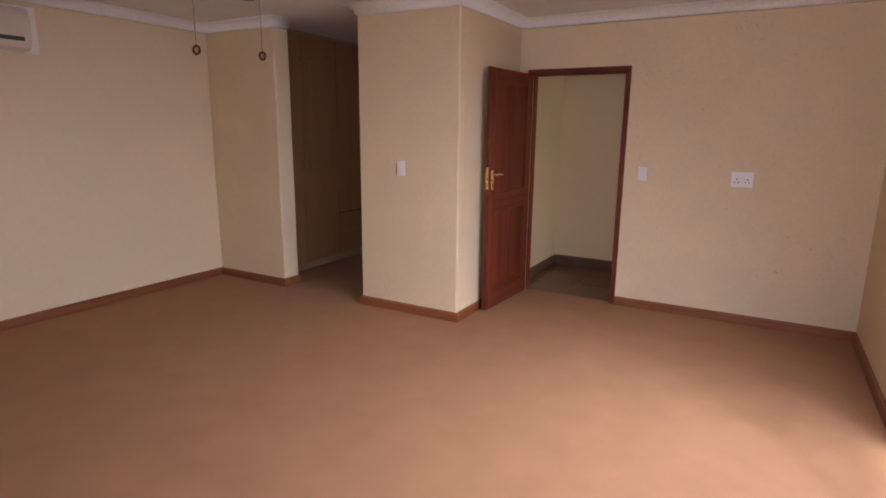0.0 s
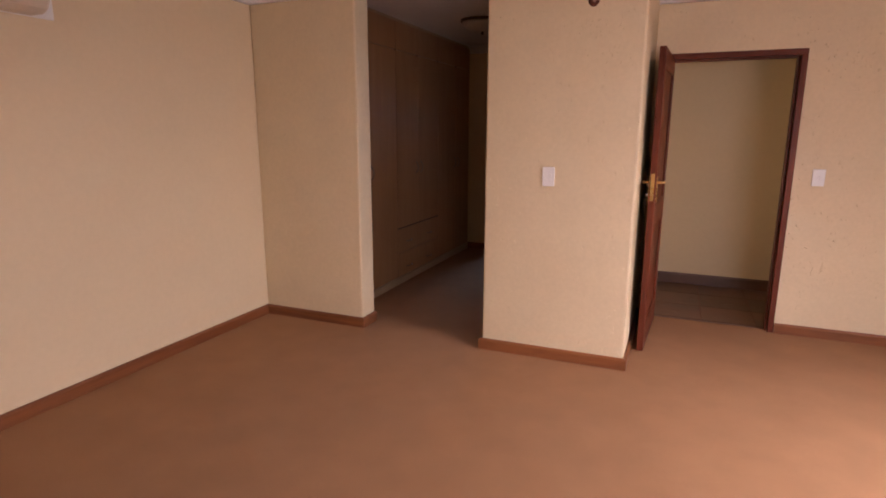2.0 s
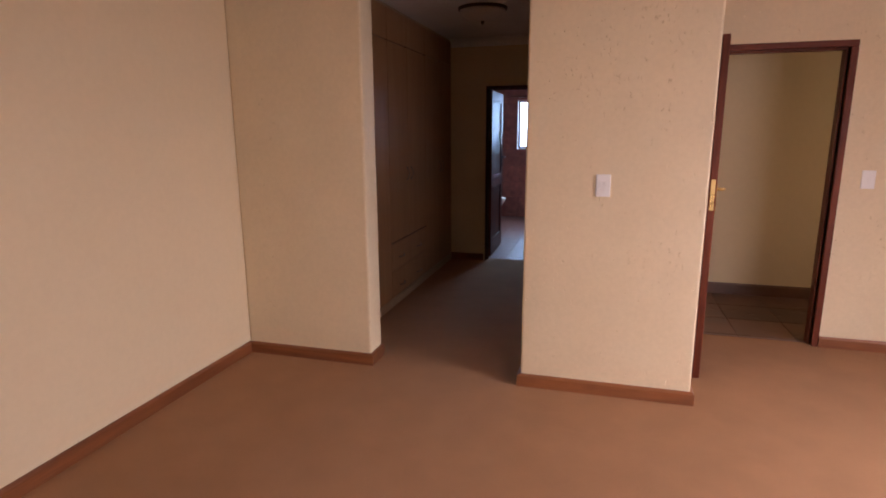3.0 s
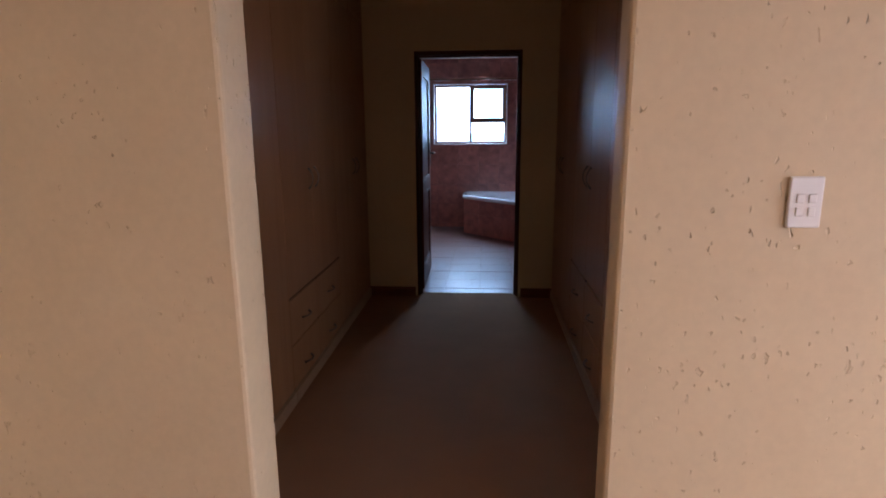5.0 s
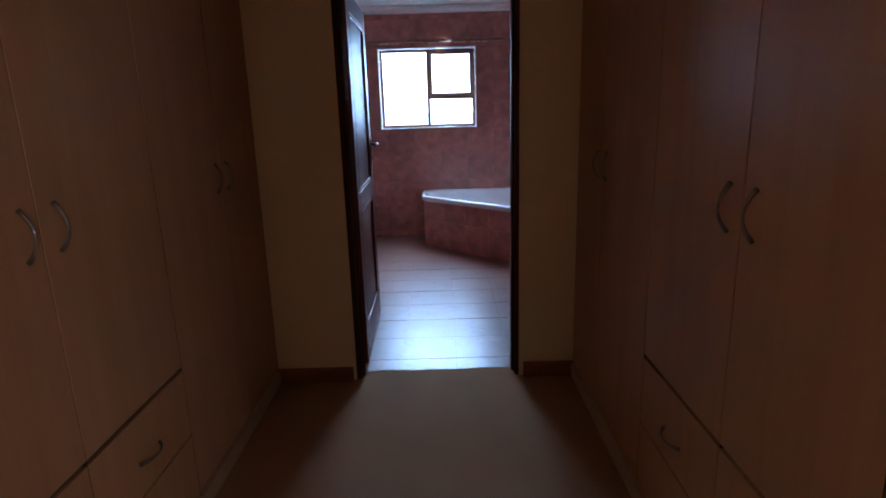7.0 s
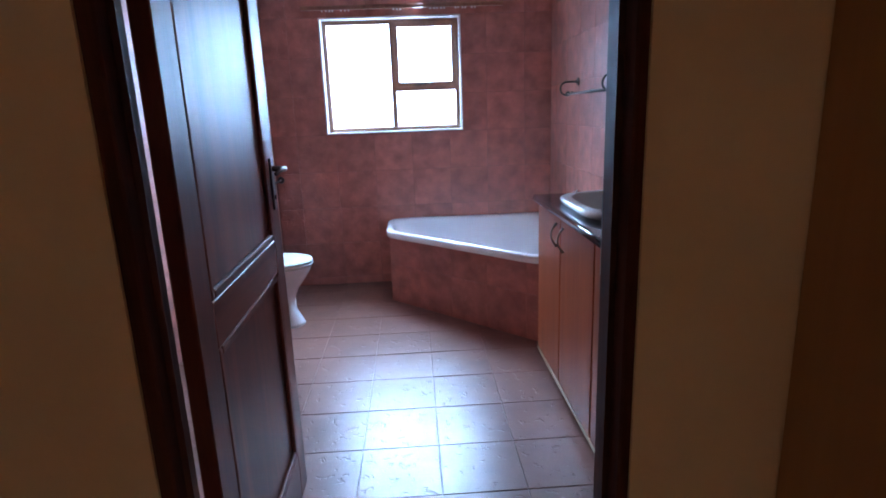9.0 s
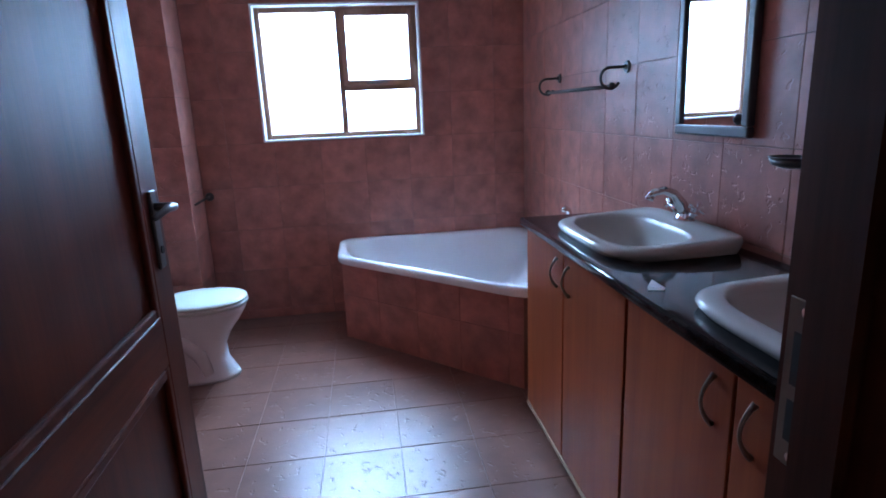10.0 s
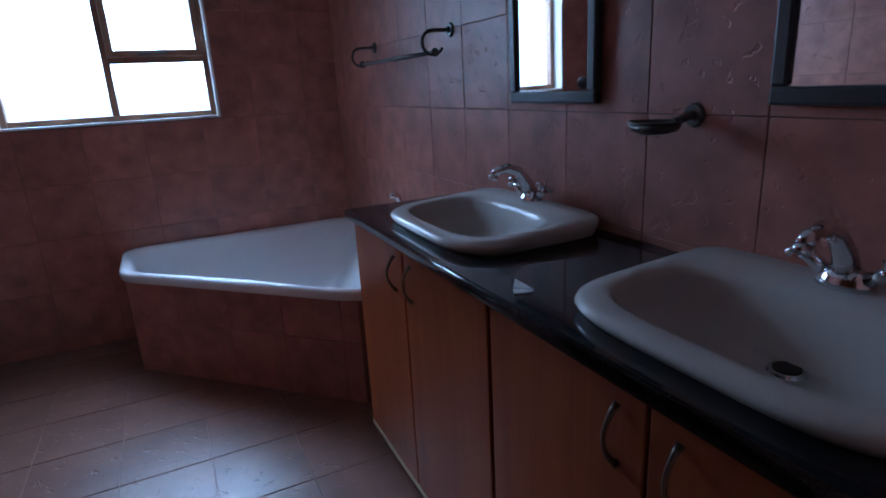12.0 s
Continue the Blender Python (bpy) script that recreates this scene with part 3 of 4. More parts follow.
def egg(cx, cy, back, front, half, count=40, power=2.2):
    """An egg-shaped plan ring, long axis along x, blunt end at the back."""
    ring = []
    for k in range(count):
        a = 2 * math.pi * k / count
        co, si = math.cos(a), math.sin(a)
        r = front if co > 0 else back
        ring.append((cx + r * math.copysign(abs(co) ** (2 / power), co), cy + half * math.copysign(abs(si) ** (2 / power), si)))
    return ring


def at_z(ring, z):
    return [(x, y, z) for x, y in ring]


# ---- window ----
w = tagged(empty("window_1", (WX0 + WX1) / 2, BATH_N + 0.1, WZ0), "dark timber casement window with bright clear panes", "window", "", "structure")
fy0, fy1 = BATH_N + 0.085, BATH_N + 0.135
bm = bmesh.new()
for a in ((WX0, WX0 + 0.012, WZ0, WZ1), (WX1 - 0.012, WX1, WZ0, WZ1), (WX0 + 0.012, WX1 - 0.012, WZ1 - 0.012, WZ1), (WX0 + 0.012, WX1 - 0.012, WZ0, WZ0 + 0.012)):
    add_box(bm, a[0], a[1], BATH_N - 0.003, fy0, a[2], a[3])
part("reveal", bm, REVEAL, w, "white painted window reveal")
ix0, ix1, iz0, iz1 = WX0 + 0.012, WX1 - 0.012, WZ0 + 0.012, WZ1 - 0.012
mid = ix0 + (ix1 - ix0) * 0.505
bm = bmesh.new()
add_box(bm, ix0, ix0 + 0.03, fy0, fy1, iz0, iz1, 0.003)
add_box(bm, ix1 - 0.03, ix1, fy0, fy1, iz0, iz1, 0.003)
add_box(bm, ix0 + 0.03, ix1 - 0.03, fy0, fy1, iz0, iz0 + 0.03, 0.003)
add_box(bm, ix0 + 0.03, ix1 - 0.03, fy0, fy1, iz1 - 0.03, iz1, 0.003)
add_box(bm, mid - 0.018, mid + 0.018, fy0, fy1, iz0 + 0.03, iz1 - 0.03, 0.003)
fr = part("frame", bm, WINDOW_WOOD, w)
tz = 1.515
part("transom", box(mid + 0.018, ix1 - 0.03, fy0, fy1, tz - 0.02, tz + 0.02, 0.003), WINDOW_WOOD, w)
bm = bmesh.new()
sx0, sx1, sz0, sz1 = mid + 0.012, ix1 - 0.022, tz + 0.012, iz1 - 0.022
for a in ((sx0, sx0 + 0.034, sz0, sz1), (sx1 - 0.034, sx1, sz0, sz1), (sx0 + 0.034, sx1 - 0.034, sz0, sz0 + 0.034), (sx0 + 0.034, sx1 - 0.034, sz1 - 0.034, sz1)):
    add_box(bm, a[0], a[1], fy0 - 0.012, fy0 + 0.03, a[2], a[3], 0.003)
sash = part("sash", bm, WINDOW_WOOD, w)
part("stay", tube([(mid + 0.16, fy0 - 0.02, sz0 + 0.014), (mid + 0.30, fy0 - 0.022, sz0 + 0.018)], 0.005, 8), IRON, sash)
for a in ((ix0 + 0.028, mid - 0.016, iz0 + 0.028, iz1 - 0.028), (mid + 0.016, ix1 - 0.028, iz0 + 0.028, tz - 0.018), (sx0 + 0.032, sx1 - 0.032, sz0 + 0.032, sz1 - 0.032)):
    p = part("pane", box(a[0], a[1], fy0 + 0.02, fy0 + 0.024, a[2], a[3]), GLASS, w)
    p.visible_shadow = False
# ---- corner bath ----
BP = [(-0.594, BATH_N - 0.002), (-0.594, 6.31), (0.30, 5.40), (BATH_R - 0.002, 5.40), (BATH_R - 0.002, BATH_N - 0.002)]
bath = tagged(empty("bath", 0.15, 6.2, 0), "glossy white acrylic corner bath set in a tiled apron", "bath")
BC = (0.16, 6.20)
outer = radial(BC, BP, 96, 1)
lip = radial(BC, BP, 96, 1, 0.006)
roll = radial(BC, BP, 96, 2, 0.022)
edge = radial(BC, BP, 96, 4, 0.046)
edge2 = radial(BC, BP, 96, 7, 0.066)
side = radial(BC, BP, 96, 14, 0.105)
low = radial(BC, BP, 96, 30, 0.23)
bot = radial(BC, BP, 96, 40, 0.33)
bot2 = radial(BC, BP, 96, 40, 0.42)
part("tub", loft([at_z(lip, 0.474), at_z(outer, 0.480), at_z(outer, 0.506), at_z(lip, 0.518), at_z(roll, 0.525), at_z(edge, 0.520), at_z(edge2, 0.504), at_z(side, 0.43), at_z(low, 0.29), at_z(bot, 0.19), at_z(bot2, 0.175)], False, True), ACRYLIC, bath, "", True)
apron = part("apron", loft([[(x, y, z) for x, y in ((-0.57, BATH_N - 0.01), (-0.57, 6.32), (0.31, 5.425), (0.69, 5.425), (0.69, BATH_N - 0.01))] for z in (-0.004, 0.474)], False, False), GROUT, bath)
part("waste", add_disc(bmesh.new(), (0.2, 6.2, 0.179), (0, 0, 1), 0.03, 0.006), CHROME, bath)
bt = tagged(empty("bath_mixer", 0.62, 5.52, 0.55), "chrome bath mixer standing on the rim", "tap")
part("body", tube([(0.63, 5.68, 0.52), (0.63, 5.68, 0.53), (0.63, 5.68, 0.75)], [0.03, 0.02, 0.017], 12), CHROME, bt, "", True)
part("spout", tube([(0.63, 5.68, 0.745), (0.627, 5.678, 0.79), (0.612, 5.667, 0.83), (0.592, 5.655, 0.845), (0.575, 5.645, 0.835)], [0.014, 0.014, 0.015, 0.014, 0.012], 12), CHROME, bt, "", True)

# ---- toilet ----
TX, TY = -1.30, 5.94
wc = tagged(empty("toilet", TX, TY, 0), "white ceramic close-coupled toilet with closed lid", "toilet")
rings = [(0.0, -0.02, 0.215, 0.180, 0.118), (0.02, -0.02, 0.212, 0.172, 0.114), (0.10, -0.03, 0.205, 0.138, 0.100), (0.18, -0.03, 0.205, 0.134, 0.100),
         (0.25, -0.02, 0.212, 0.158, 0.120), (0.32, 0.0, 0.22, 0.192, 0.152), (0.37, 0.01, 0.225, 0.214, 0.172), (0.395, 0.01, 0.225, 0.220, 0.178), (0.40, 0.01, 0.22, 0.216, 0.174)]
part("pan", loft([at_z(egg(TX + o, TY, b, f, h), z) for z, o, b, f, h in rings]), CERAMIC, wc, "", True)
part("trap", tube([(TX + 0.02, TY - 0.092, 0.05), (TX - 0.01, TY - 0.105, 0.16), (TX - 0.09, TY - 0.112, 0.25), (TX - 0.17, TY - 0.10, 0.30), (TX - 0.24, TY - 0.08, 0.22)], [0.03, 0.036, 0.038, 0.036, 0.03], 12), CERAMIC, wc, "", True)
part("seat", loft([at_z(egg(TX + 0.01, TY, 0.205, f, h), z) for z, f, h in ((0.402, 0.222, 0.178), (0.406, 0.232, 0.186), (0.418, 0.232, 0.186), (0.422, 0.226, 0.182))]), SEAT, wc, "pale plastic seat", True)
part("lid", loft([at_z(egg(TX + 0.01, TY, 0.205, f, h), z) for z, f, h in ((0.424, 0.222, 0.178), (0.428, 0.229, 0.184), (0.438, 0.226, 0.181), (0.446, 0.20, 0.16), (0.449, 0.12, 0.09))]), SEAT, wc, "pale plastic lid", True)
part("hinge", tube([(TX - 0.20, TY - 0.09, 0.425), (TX - 0.20, TY + 0.09, 0.425)], 0.014, 10), SEAT, wc, "", True)
part("shelf", box(TX - 0.44, TX - 0.17, TY - 0.12, TY + 0.12, 0.30, 0.40, 0.03, 3), CERAMIC, wc, "", True)
ci = part("cistern", box(BATH_L + 0.01, TX - 0.245, TY - 0.20, TY + 0.20, 0.40, 0.74, 0.03, 3), CERAMIC, wc)
part("cistern_lid", box(BATH_L + 0.004, TX - 0.235, TY - 0.21, TY + 0.21, 0.742, 0.775, 0.012, 2), CERAMIC, ci)
part("flush_knob", add_disc(bmesh.new(), (BATH_L + 0.11, TY, 0.78), (0, 0, 1), 0.02, 0.012, 16, 0.003), CHROME, ci)

RX, RZ = -1.405, 0.86
rh = tagged(empty("roll_holder", RX, BATH_N, RZ), "dark pewter toilet roll holder on the tiled wall", "roll holder")
part("rosette", add_disc(bmesh.new(), (RX, BATH_N - 0.006, RZ), (0, -1, 0), 0.028, 0.012, 20, 0.004), IRON, rh)
part("arm", tube([(RX, BATH_N - 0.008, RZ), (RX, BATH_N - 0.06, RZ), (RX - 0.006, BATH_N - 0.085, RZ - 0.002), (RX - 0.018, BATH_N - 0.16, RZ - 0.008), (RX - 0.024, BATH_N - 0.24, RZ - 0.012)], 0.0075, 8), IRON, rh, "", True)

# ---- vanity ----
VX, VY0, VY1, VZ = 0.217, 3.40, 5.158, 0.914
BASINS = (4.672, 3.802)
vc = "cherry-wood vanity cupboard with bowed handles under granite"


def vanity_unit(y0, seam, y1):
    xf = VX + 0.028
    e = tagged(empty("vanity_cabinet", 0.45, (y0 + y1) / 2, 0), vc, "cabinet", "vanity cupboards")
    t = 0.016
    part("side_panel", box(xf + 0.019, BATH_R - 0.004, y0, y0 + t, 0.084, 0.882), CHERRY, e)
    part("side_panel", box(xf + 0.019, BATH_R - 0.004, y1 - t, y1, 0.084, 0.882), CHERRY, e)
    part("base_panel", box(xf + 0.019, BATH_R - 0.004, y0 + t, y1 - t, 0.084, 0.10), CHERRY, e)
    part("bottom_edge", box(xf - 0.002, xf + 0.0185, y0, y1, 0.085, 0.098), MAPLE_EDGE, e, "pale edging strip")
    part("plinth", box(xf + 0.05, xf + 0.066, y0, y1, 0.0, 0.083), CHERRY, e)
    # rail coloured near-black as the shade above the doors
    part("top_rail", box(xf + 0.019, xf + 0.035, y0 + t, y1 - t, 0.80, 0.882), GAP_SHADE, e)
    for a, b, h in ((y0, seam, seam - 0.058), (seam, y1, seam + 0.058)):
        d = part("door", box(xf, xf + 0.018, a + 0.004, b - 0.003, 0.101, 0.872, 0.003, 2), CHERRY, e)
        bow_handle(d, xf, h, 0.788, -1, 0.105, "z", PEWTER)
    return e


vanity_unit(4.252, 4.715, 5.146)
vanity_unit(VY0, 3.815, 4.246)


def worktop():
    bm = bmesh.new()
    xs = (VX + 0.012, VX + 0.12, BATH_R - 0.08, BATH_R - 0.001)
    cuts = []
    for c in sorted(BASINS):
        cuts += [c - 0.28, c + 0.28]
    strips = [(xs[0], xs[1], VY0, VY1 - 0.008), (xs[2], xs[3], VY0, VY1 - 0.008)]
    ys = [VY0] + cuts + [VY1 - 0.008]
    for a, b in zip(ys[::2], ys[1::2]):
        strips.append((xs[1], xs[2], a, b))
    e = tagged(empty("worktop", 0.45, 4.3, VZ), "polished black granite worktop with two basin cut-outs", "worktop")
    for a in strips:
        part("slab", box(*a, VZ - 0.03, VZ), GRANITE, e)
    nose = [(0.012, -0.03), (0.004, -0.03), (0.0, -0.024), (0.0, -0.008), (0.003, -0.002), (0.010, 0.0), (0.012, 0.0)]
    part("nosing", loft([[(VX + o, y, VZ + u) for o, u in nose] for y in (VY0, VY1 - 0.006)]), GRANITE, e, "", True)
    part("end_nosing", loft([[(x, VY1 - o, VZ + u) for o, u in nose] for x in (VX + 0.006, BATH_R - 0.001)]), GRANITE, e, "", True)
    return e


worktop()


def basin(cy):
    """A drop-in basin, square with swelling sides and a tap ledge at the back."""
    e = tagged(empty("basin", 0.48, cy, VZ), "white ceramic drop-in basin with rounded corners", "basin", "vanity basins")
    x0, x1, hw = VX + 0.052, BATH_R - 0.018, 0.292

    def ring(a, b, h, p=4.5, n=72, swell=0.05):
        cx, rx = (a + b) / 2, (b - a) / 2
        out = []
        for k in range(n):
            t = 2 * math.pi * k / n
            co, si = math.cos(t), math.sin(t)
            q = p * 1.9 if co > 0 and p > 4 else p
            x = rx * math.copysign(abs(co) ** (2 / q), co)
            y = h * (1 - (swell if x < 0 else 0.4 * swell) * abs(x / rx) ** 2) * math.copysign(abs(si) ** (2 / q), si)
            out.append((cx + x, cy + y))
        return out

    rings = [at_z(ring(x0 + 0.012, x1 - 0.008, hw - 0.012), VZ + 0.001), at_z(ring(x0 + 0.004, x1 - 0.002, hw - 0.004), VZ + 0.010), at_z(ring(x0, x1, hw), VZ + 0.018),
             at_z(ring(x0 + 0.004, x1 - 0.002, hw - 0.004), VZ + 0.027), at_z(ring(x0 + 0.013, x1 - 0.010, hw - 0.013), VZ + 0.032),
             at_z(ring(x0 + 0.040, x1 - 0.106, hw - 0.048, 3.6), VZ + 0.033), at_z(ring(x0 + 0.046, x1 - 0.112, hw - 0.054, 3.5), VZ + 0.029), at_z(ring(x0 + 0.051, x1 - 0.116, hw - 0.059, 3.4), VZ + 0.018),
             at_z(ring(x0 + 0.062, x1 - 0.125, hw - 0.070, 3.2), VZ - 0.012), at_z(ring(x0 + 0.085, x1 - 0.135, hw - 0.095, 2.9), VZ - 0.042),
             at_z(ring(x0 + 0.14, x1 - 0.148, hw - 0.15, 2.5), VZ - 0.060), at_z(ring(x0 + 0.215, x1 - 0.150, hw - 0.235, 2.0), VZ - 0.068), at_z(ring(x0 + 0.232, x1 - 0.144, hw - 0.268, 2.0), VZ - 0.070)]
    rise = (0.0, 0.6, 0.9, 1.0, 1.0, 1.0, 0.95, 0.8, 0.4, 0.15, 0.0, 0.0, 0.0)
    rings = [[(x, y, z + 0.020 * k * max(0.0, (x - x0) / (x1 - x0)) ** 1.6) for x, y, z in r] for r, k in zip(rings, rise)]
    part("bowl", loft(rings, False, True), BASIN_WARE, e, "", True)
    bx = (x0 + x1) / 2 + 0.044
    part("waste", add_disc(bmesh.new(), (bx, cy, VZ - 0.067), (0, 0, 1), 0.030, 0.006, 24, 0.003), CHROME, e)
    # dark disc paints the shade down the plug hole
    part("plug_hole", add_disc(bmesh.new(), (bx, cy, VZ - 0.0635), (0, 0, 1), 0.021, 0.002, 20), GAP_SHADE, e)
    return e


def mixer(cy):
    """A chrome pillar mixer with an arched spout and two cross-head handles."""
    x, z = BATH_R - 0.062, VZ + 0.046
    e = tagged(empty("basin_mixer", x, cy, z), "chrome basin mixer tap with two cross handles", "tap", "basin mixers")
    part("base", loft([at_z([(x + 0.03 * math.cos(a), cy + 0.045 * math.sin(a)) for a in (2 * math.pi * k / 20 for k in range(20))], z + 0.0)] +
                      [at_z([(x + 0.026 * s * math.cos(a), cy + 0.042 * s * math.sin(a)) for a in (2 * math.pi * k / 20 for k in range(20))], z + h) for s, h in ((1, 0.012), (0.85, 0.026), (0.55, 0.034))]), CHROME, e, "", True)
    part("spout", tube([(x, cy, z + 0.02), (x - 0.014, cy, z + 0.06), (x - 0.042, cy, z + 0.094), (x - 0.078, cy, z + 0.108), (x - 0.112, cy, z + 0.102), (x - 0.124, cy, z + 0.088)],
                       [0.021, 0.018, 0.015, 0.0135, 0.013, 0.0125], 14), CHROME, e, "", True)
    part("aerator", tube([(x - 0.122, cy, z + 0.092), (x - 0.128, cy, z + 0.078)], 0.0135, 14), CHROME, e, "", True)
    for s in (-1, 1):
        h = part("handle", tube([(x, cy + s * 0.03, z + 0.018), (x - 0.002, cy + s * 0.055, z + 0.036), (x - 0.003, cy + s * 0.066, z + 0.046)], [0.014, 0.012, 0.016], 12), CHROME, e, "", True)
        c = Vector((x - 0.004, cy + s * 0.074, z + 0.053))
        d = Vector((0, s * 0.75, 0.66)).normalized()
        u = d.orthogonal().normalized()
        for axis in (u, d.cross(u)):
            part("crosshead", tube([c - axis * 0.026, c - axis * 0.008, c + axis * 0.008, c + axis * 0.026], [0.0075, 0.005, 0.005, 0.0075], 8), CHROME, h, "", True)
    return e


for cy in BASINS:
    basin(cy)
    mixer(cy)


def mirror(y0, y1):
    e = tagged(empty("wall_mirror", BATH_R, (y0 + y1) / 2, 1.24), "rectangular wall mirror in a dark grey frame", "mirror", "mirrors over the vanity")
    x0, x1, z0, z1, g = BATH_R - 0.026, BATH_R - 0.001, 1.237, 1.87, 0.032
    for a in ((y0, y1, z0, z0 + g), (y0, y1, z1 - g, z1), (y0, y0 + g, z0 + g, z1 - g), (y1 - g, y1, z0 + g, z1 - g)):
        part("frame", box(x0, x1, a[0], a[1], a[2], a[3], 0.006, 2), MIRROR_FRAME, e)
    part("glass", box(x0 + 0.010, x1 - 0.002, y0 + g - 0.004, y1 - g + 0.004, z0 + g - 0.004, z1 - g + 0.004), MIRROR, e, "silvered mirror glass")
    e.rotation_euler = (0, radians(-0.5), 0)
    return e


mirror(4.446, 4.828)
mirror(3.61, 3.992)
# a thin white triangle and strip flat on the granite
scrap = tagged(empty("white_scrap", 0.30, 4.19, VZ), "two small flat white shapes lying on the worktop", "paper")
for piece, outline in (("sheet", ((0.303, 4.236), (0.300, 4.165), (0.272, 4.195))), ("thin_strip", ((0.268, 4.190), (0.296, 4.160), (0.289, 4.154), (0.254, 4.164)))):
    part(piece, loft([[(x, y, VZ + z) for x, y in outline] for z in (0.0006, 0.0024)]), FLAT_WHITE, scrap)
sh = tagged(empty("suction_hook", BATH_R - 0.02, 4.51, 1.285), "small grey suction hook on the mirror glass", "hook")
part("cup", loft([[(BATH_R - 0.016 - d, 4.502 + r * math.cos(a), 1.288 + r * math.sin(a)) for a in (2 * math.pi * k / 16 for k in range(16))] for r, d in ((0.017, 0.0), (0.016, 0.004), (0.009, 0.009), (0.006, 0.014))]), MIRROR_FRAME, sh, "", True)

# ---- pewter accessories ----
def rosette(parent, y, z):
    bm = bmesh.new()
    add_disc(bm, (BATH_R - 0.004, y, z), (-1, 0, 0), 0.026, 0.008, 22, 0.004)
    add_disc(bm, (BATH_R - 0.012, y, z), (-1, 0, 0), 0.012, 0.010, 16, 0.003)
    return part("rosette", bm, IRON, parent)


tr = tagged(empty("towel_rail", BATH_R, 5.66, 1.49), "dark pewter towel rail with curled arms", "towel rail")
for y in (5.254, 6.072):
    rosette(tr, y, 1.49)
    pts = [(BATH_R - 0.012, y, 1.49), (BATH_R - 0.06, y, 1.49)]
    for k in range(13):
        a = math.pi / 2 + math.pi * 1.35 * k / 12
        pts.append((BATH_R - 0.075 + 0.042 * math.cos(a), y, 1.448 + 0.042 * math.sin(a)))
    part("arm", tube(pts, 0.006, 8), IRON, tr, "", True)
    bm = bmesh.new()
    bmesh.ops.create_uvsphere(bm, u_segments=14, v_segments=8, radius=0.016, matrix=Matrix.Translation((BATH_R - 0.068, y, 1.415)))
    part("knob", bm, IRON, tr, "", True)
part("bar", tube([(BATH_R - 0.068, 5.254, 1.415), (BATH_R - 0.068, 6.072, 1.415)], 0.0085, 10), IRON, tr, "", True)

sd = tagged(empty("soap_dish", BATH_R, 4.12, 1.22), "dark pewter oval soap dish on a wall bracket", "soap dish")
rosette(sd, 4.165, 1.215)
part("arm", tube([(BATH_R - 0.01, 4.165, 1.215), (BATH_R - 0.03, 4.168, 1.210), (BATH_R - 0.045, 4.175, 1.204)], 0.009, 8), IRON, sd, "", True)


def dish_ring(s, z, n=28):
    return [(BATH_R - 0.082 + 0.045 * s * math.cos(2 * math.pi * k / n), 4.195 + 0.06 * s * math.sin(2 * math.pi * k / n), z - 0.008) for k in range(n)]


part("bowl", loft([dish_ring(1.0, 1.212), dish_ring(1.03, 1.215), dish_ring(0.98, 1.216), dish_ring(0.85, 1.202), dish_ring(0.5, 1.193), dish_ring(0.45, 1.189), dish_ring(0.85, 1.196), dish_ring(1.0, 1.209)], True, True), IRON, sd, "", True)

# ---- bedroom fittings ----
def wall_plate(name, label, x, y, z, w, h, keys, sockets=False):
    """A white plate on a wall that faces -y."""
    e = tagged(empty(name, x, y, z), label, name.replace("_", " "))
    part("plate", box(x - w / 2, x + w / 2, y - 0.011, y, z - h / 2, z + h / 2, 0.004, 2), PLASTIC, e)
    for kx, kz, kw, kh in keys:
        part("rocker", box(x + kx - kw / 2, x + kx + kw / 2, y - 0.0145, y - 0.011, z + kz - kh / 2, z + kz + kh / 2, 0.0015), PLASTIC, e)
    if sockets:
        for s in (-1, 1):
            for dx, dz in ((0, 0.012), (-0.013, -0.010), (0.013, -0.010)):
                # dark discs paint the shade inside the pin holes
                part("pin_hole", add_disc(bmesh.new(), (x + s * 0.038 + dx, y - 0.0112, z - 0.012 + dz), (0, -1, 0), 0.0052, 0.002, 12), GAP_SHADE, e)
    return e


wall_plate("light_switch", "white four-lever light switch plate on the pier", 0.468, PIER_Y, 1.226, 0.078, 0.122,
           [(dx, dz, 0.017, 0.022) for dx in (-0.014, 0.014) for dz in (-0.022, 0.010)])
wall_plate("light_switch", "white single-lever light switch plate beside the door", 2.158, DOOR_Y, 1.19, 0.08, 0.122, [(0, -0.004, 0.016, 0.024)])
wall_plate("socket_outlet", "white double wall socket with round pin holes", 2.915, DOOR_Y, 1.178, 0.158, 0.122,
           [(-0.038, 0.036, 0.016, 0.014), (0.038, 0.036, 0.016, 0.014)], True)


# ceiling fan hub with two pull cords
FX, FY = 1.015, -2.025
fan = tagged(empty("ceiling_fan_hub", FX, FY, TOP), "dark bronze ceiling fan hub with two pull cords hanging from it", "ceiling fan")
part("canopy", tube([(FX, FY, TOP), (FX, FY, TOP - 0.02), (FX, FY, TOP - 0.05)], [0.07, 0.065, 0.02], 20), ALUMINIUM, fan)
part("rod", tube([(FX, FY, TOP - 0.04), (FX, FY, 2.36)], 0.011, 10), ALUMINIUM, fan)
part("motor_housing", tube([(FX, FY, 2.37), (FX, FY, 2.355), (FX, FY, 2.31), (FX, FY, 2.25), (FX, FY, 2.215), (FX, FY, 2.205)], [0.04, 0.15, 0.19, 0.195, 0.16, 0.10], 32), ALUMINIUM, fan)
part("switch_housing", tube([(FX, FY, 2.21), (FX, FY, 2.15), (FX, FY, 2.112), (FX, FY, 2.102), (FX, FY, 2.092)], [0.055, 0.055, 0.048, 0.036, 0.034], 20), ALUMINIUM, fan)
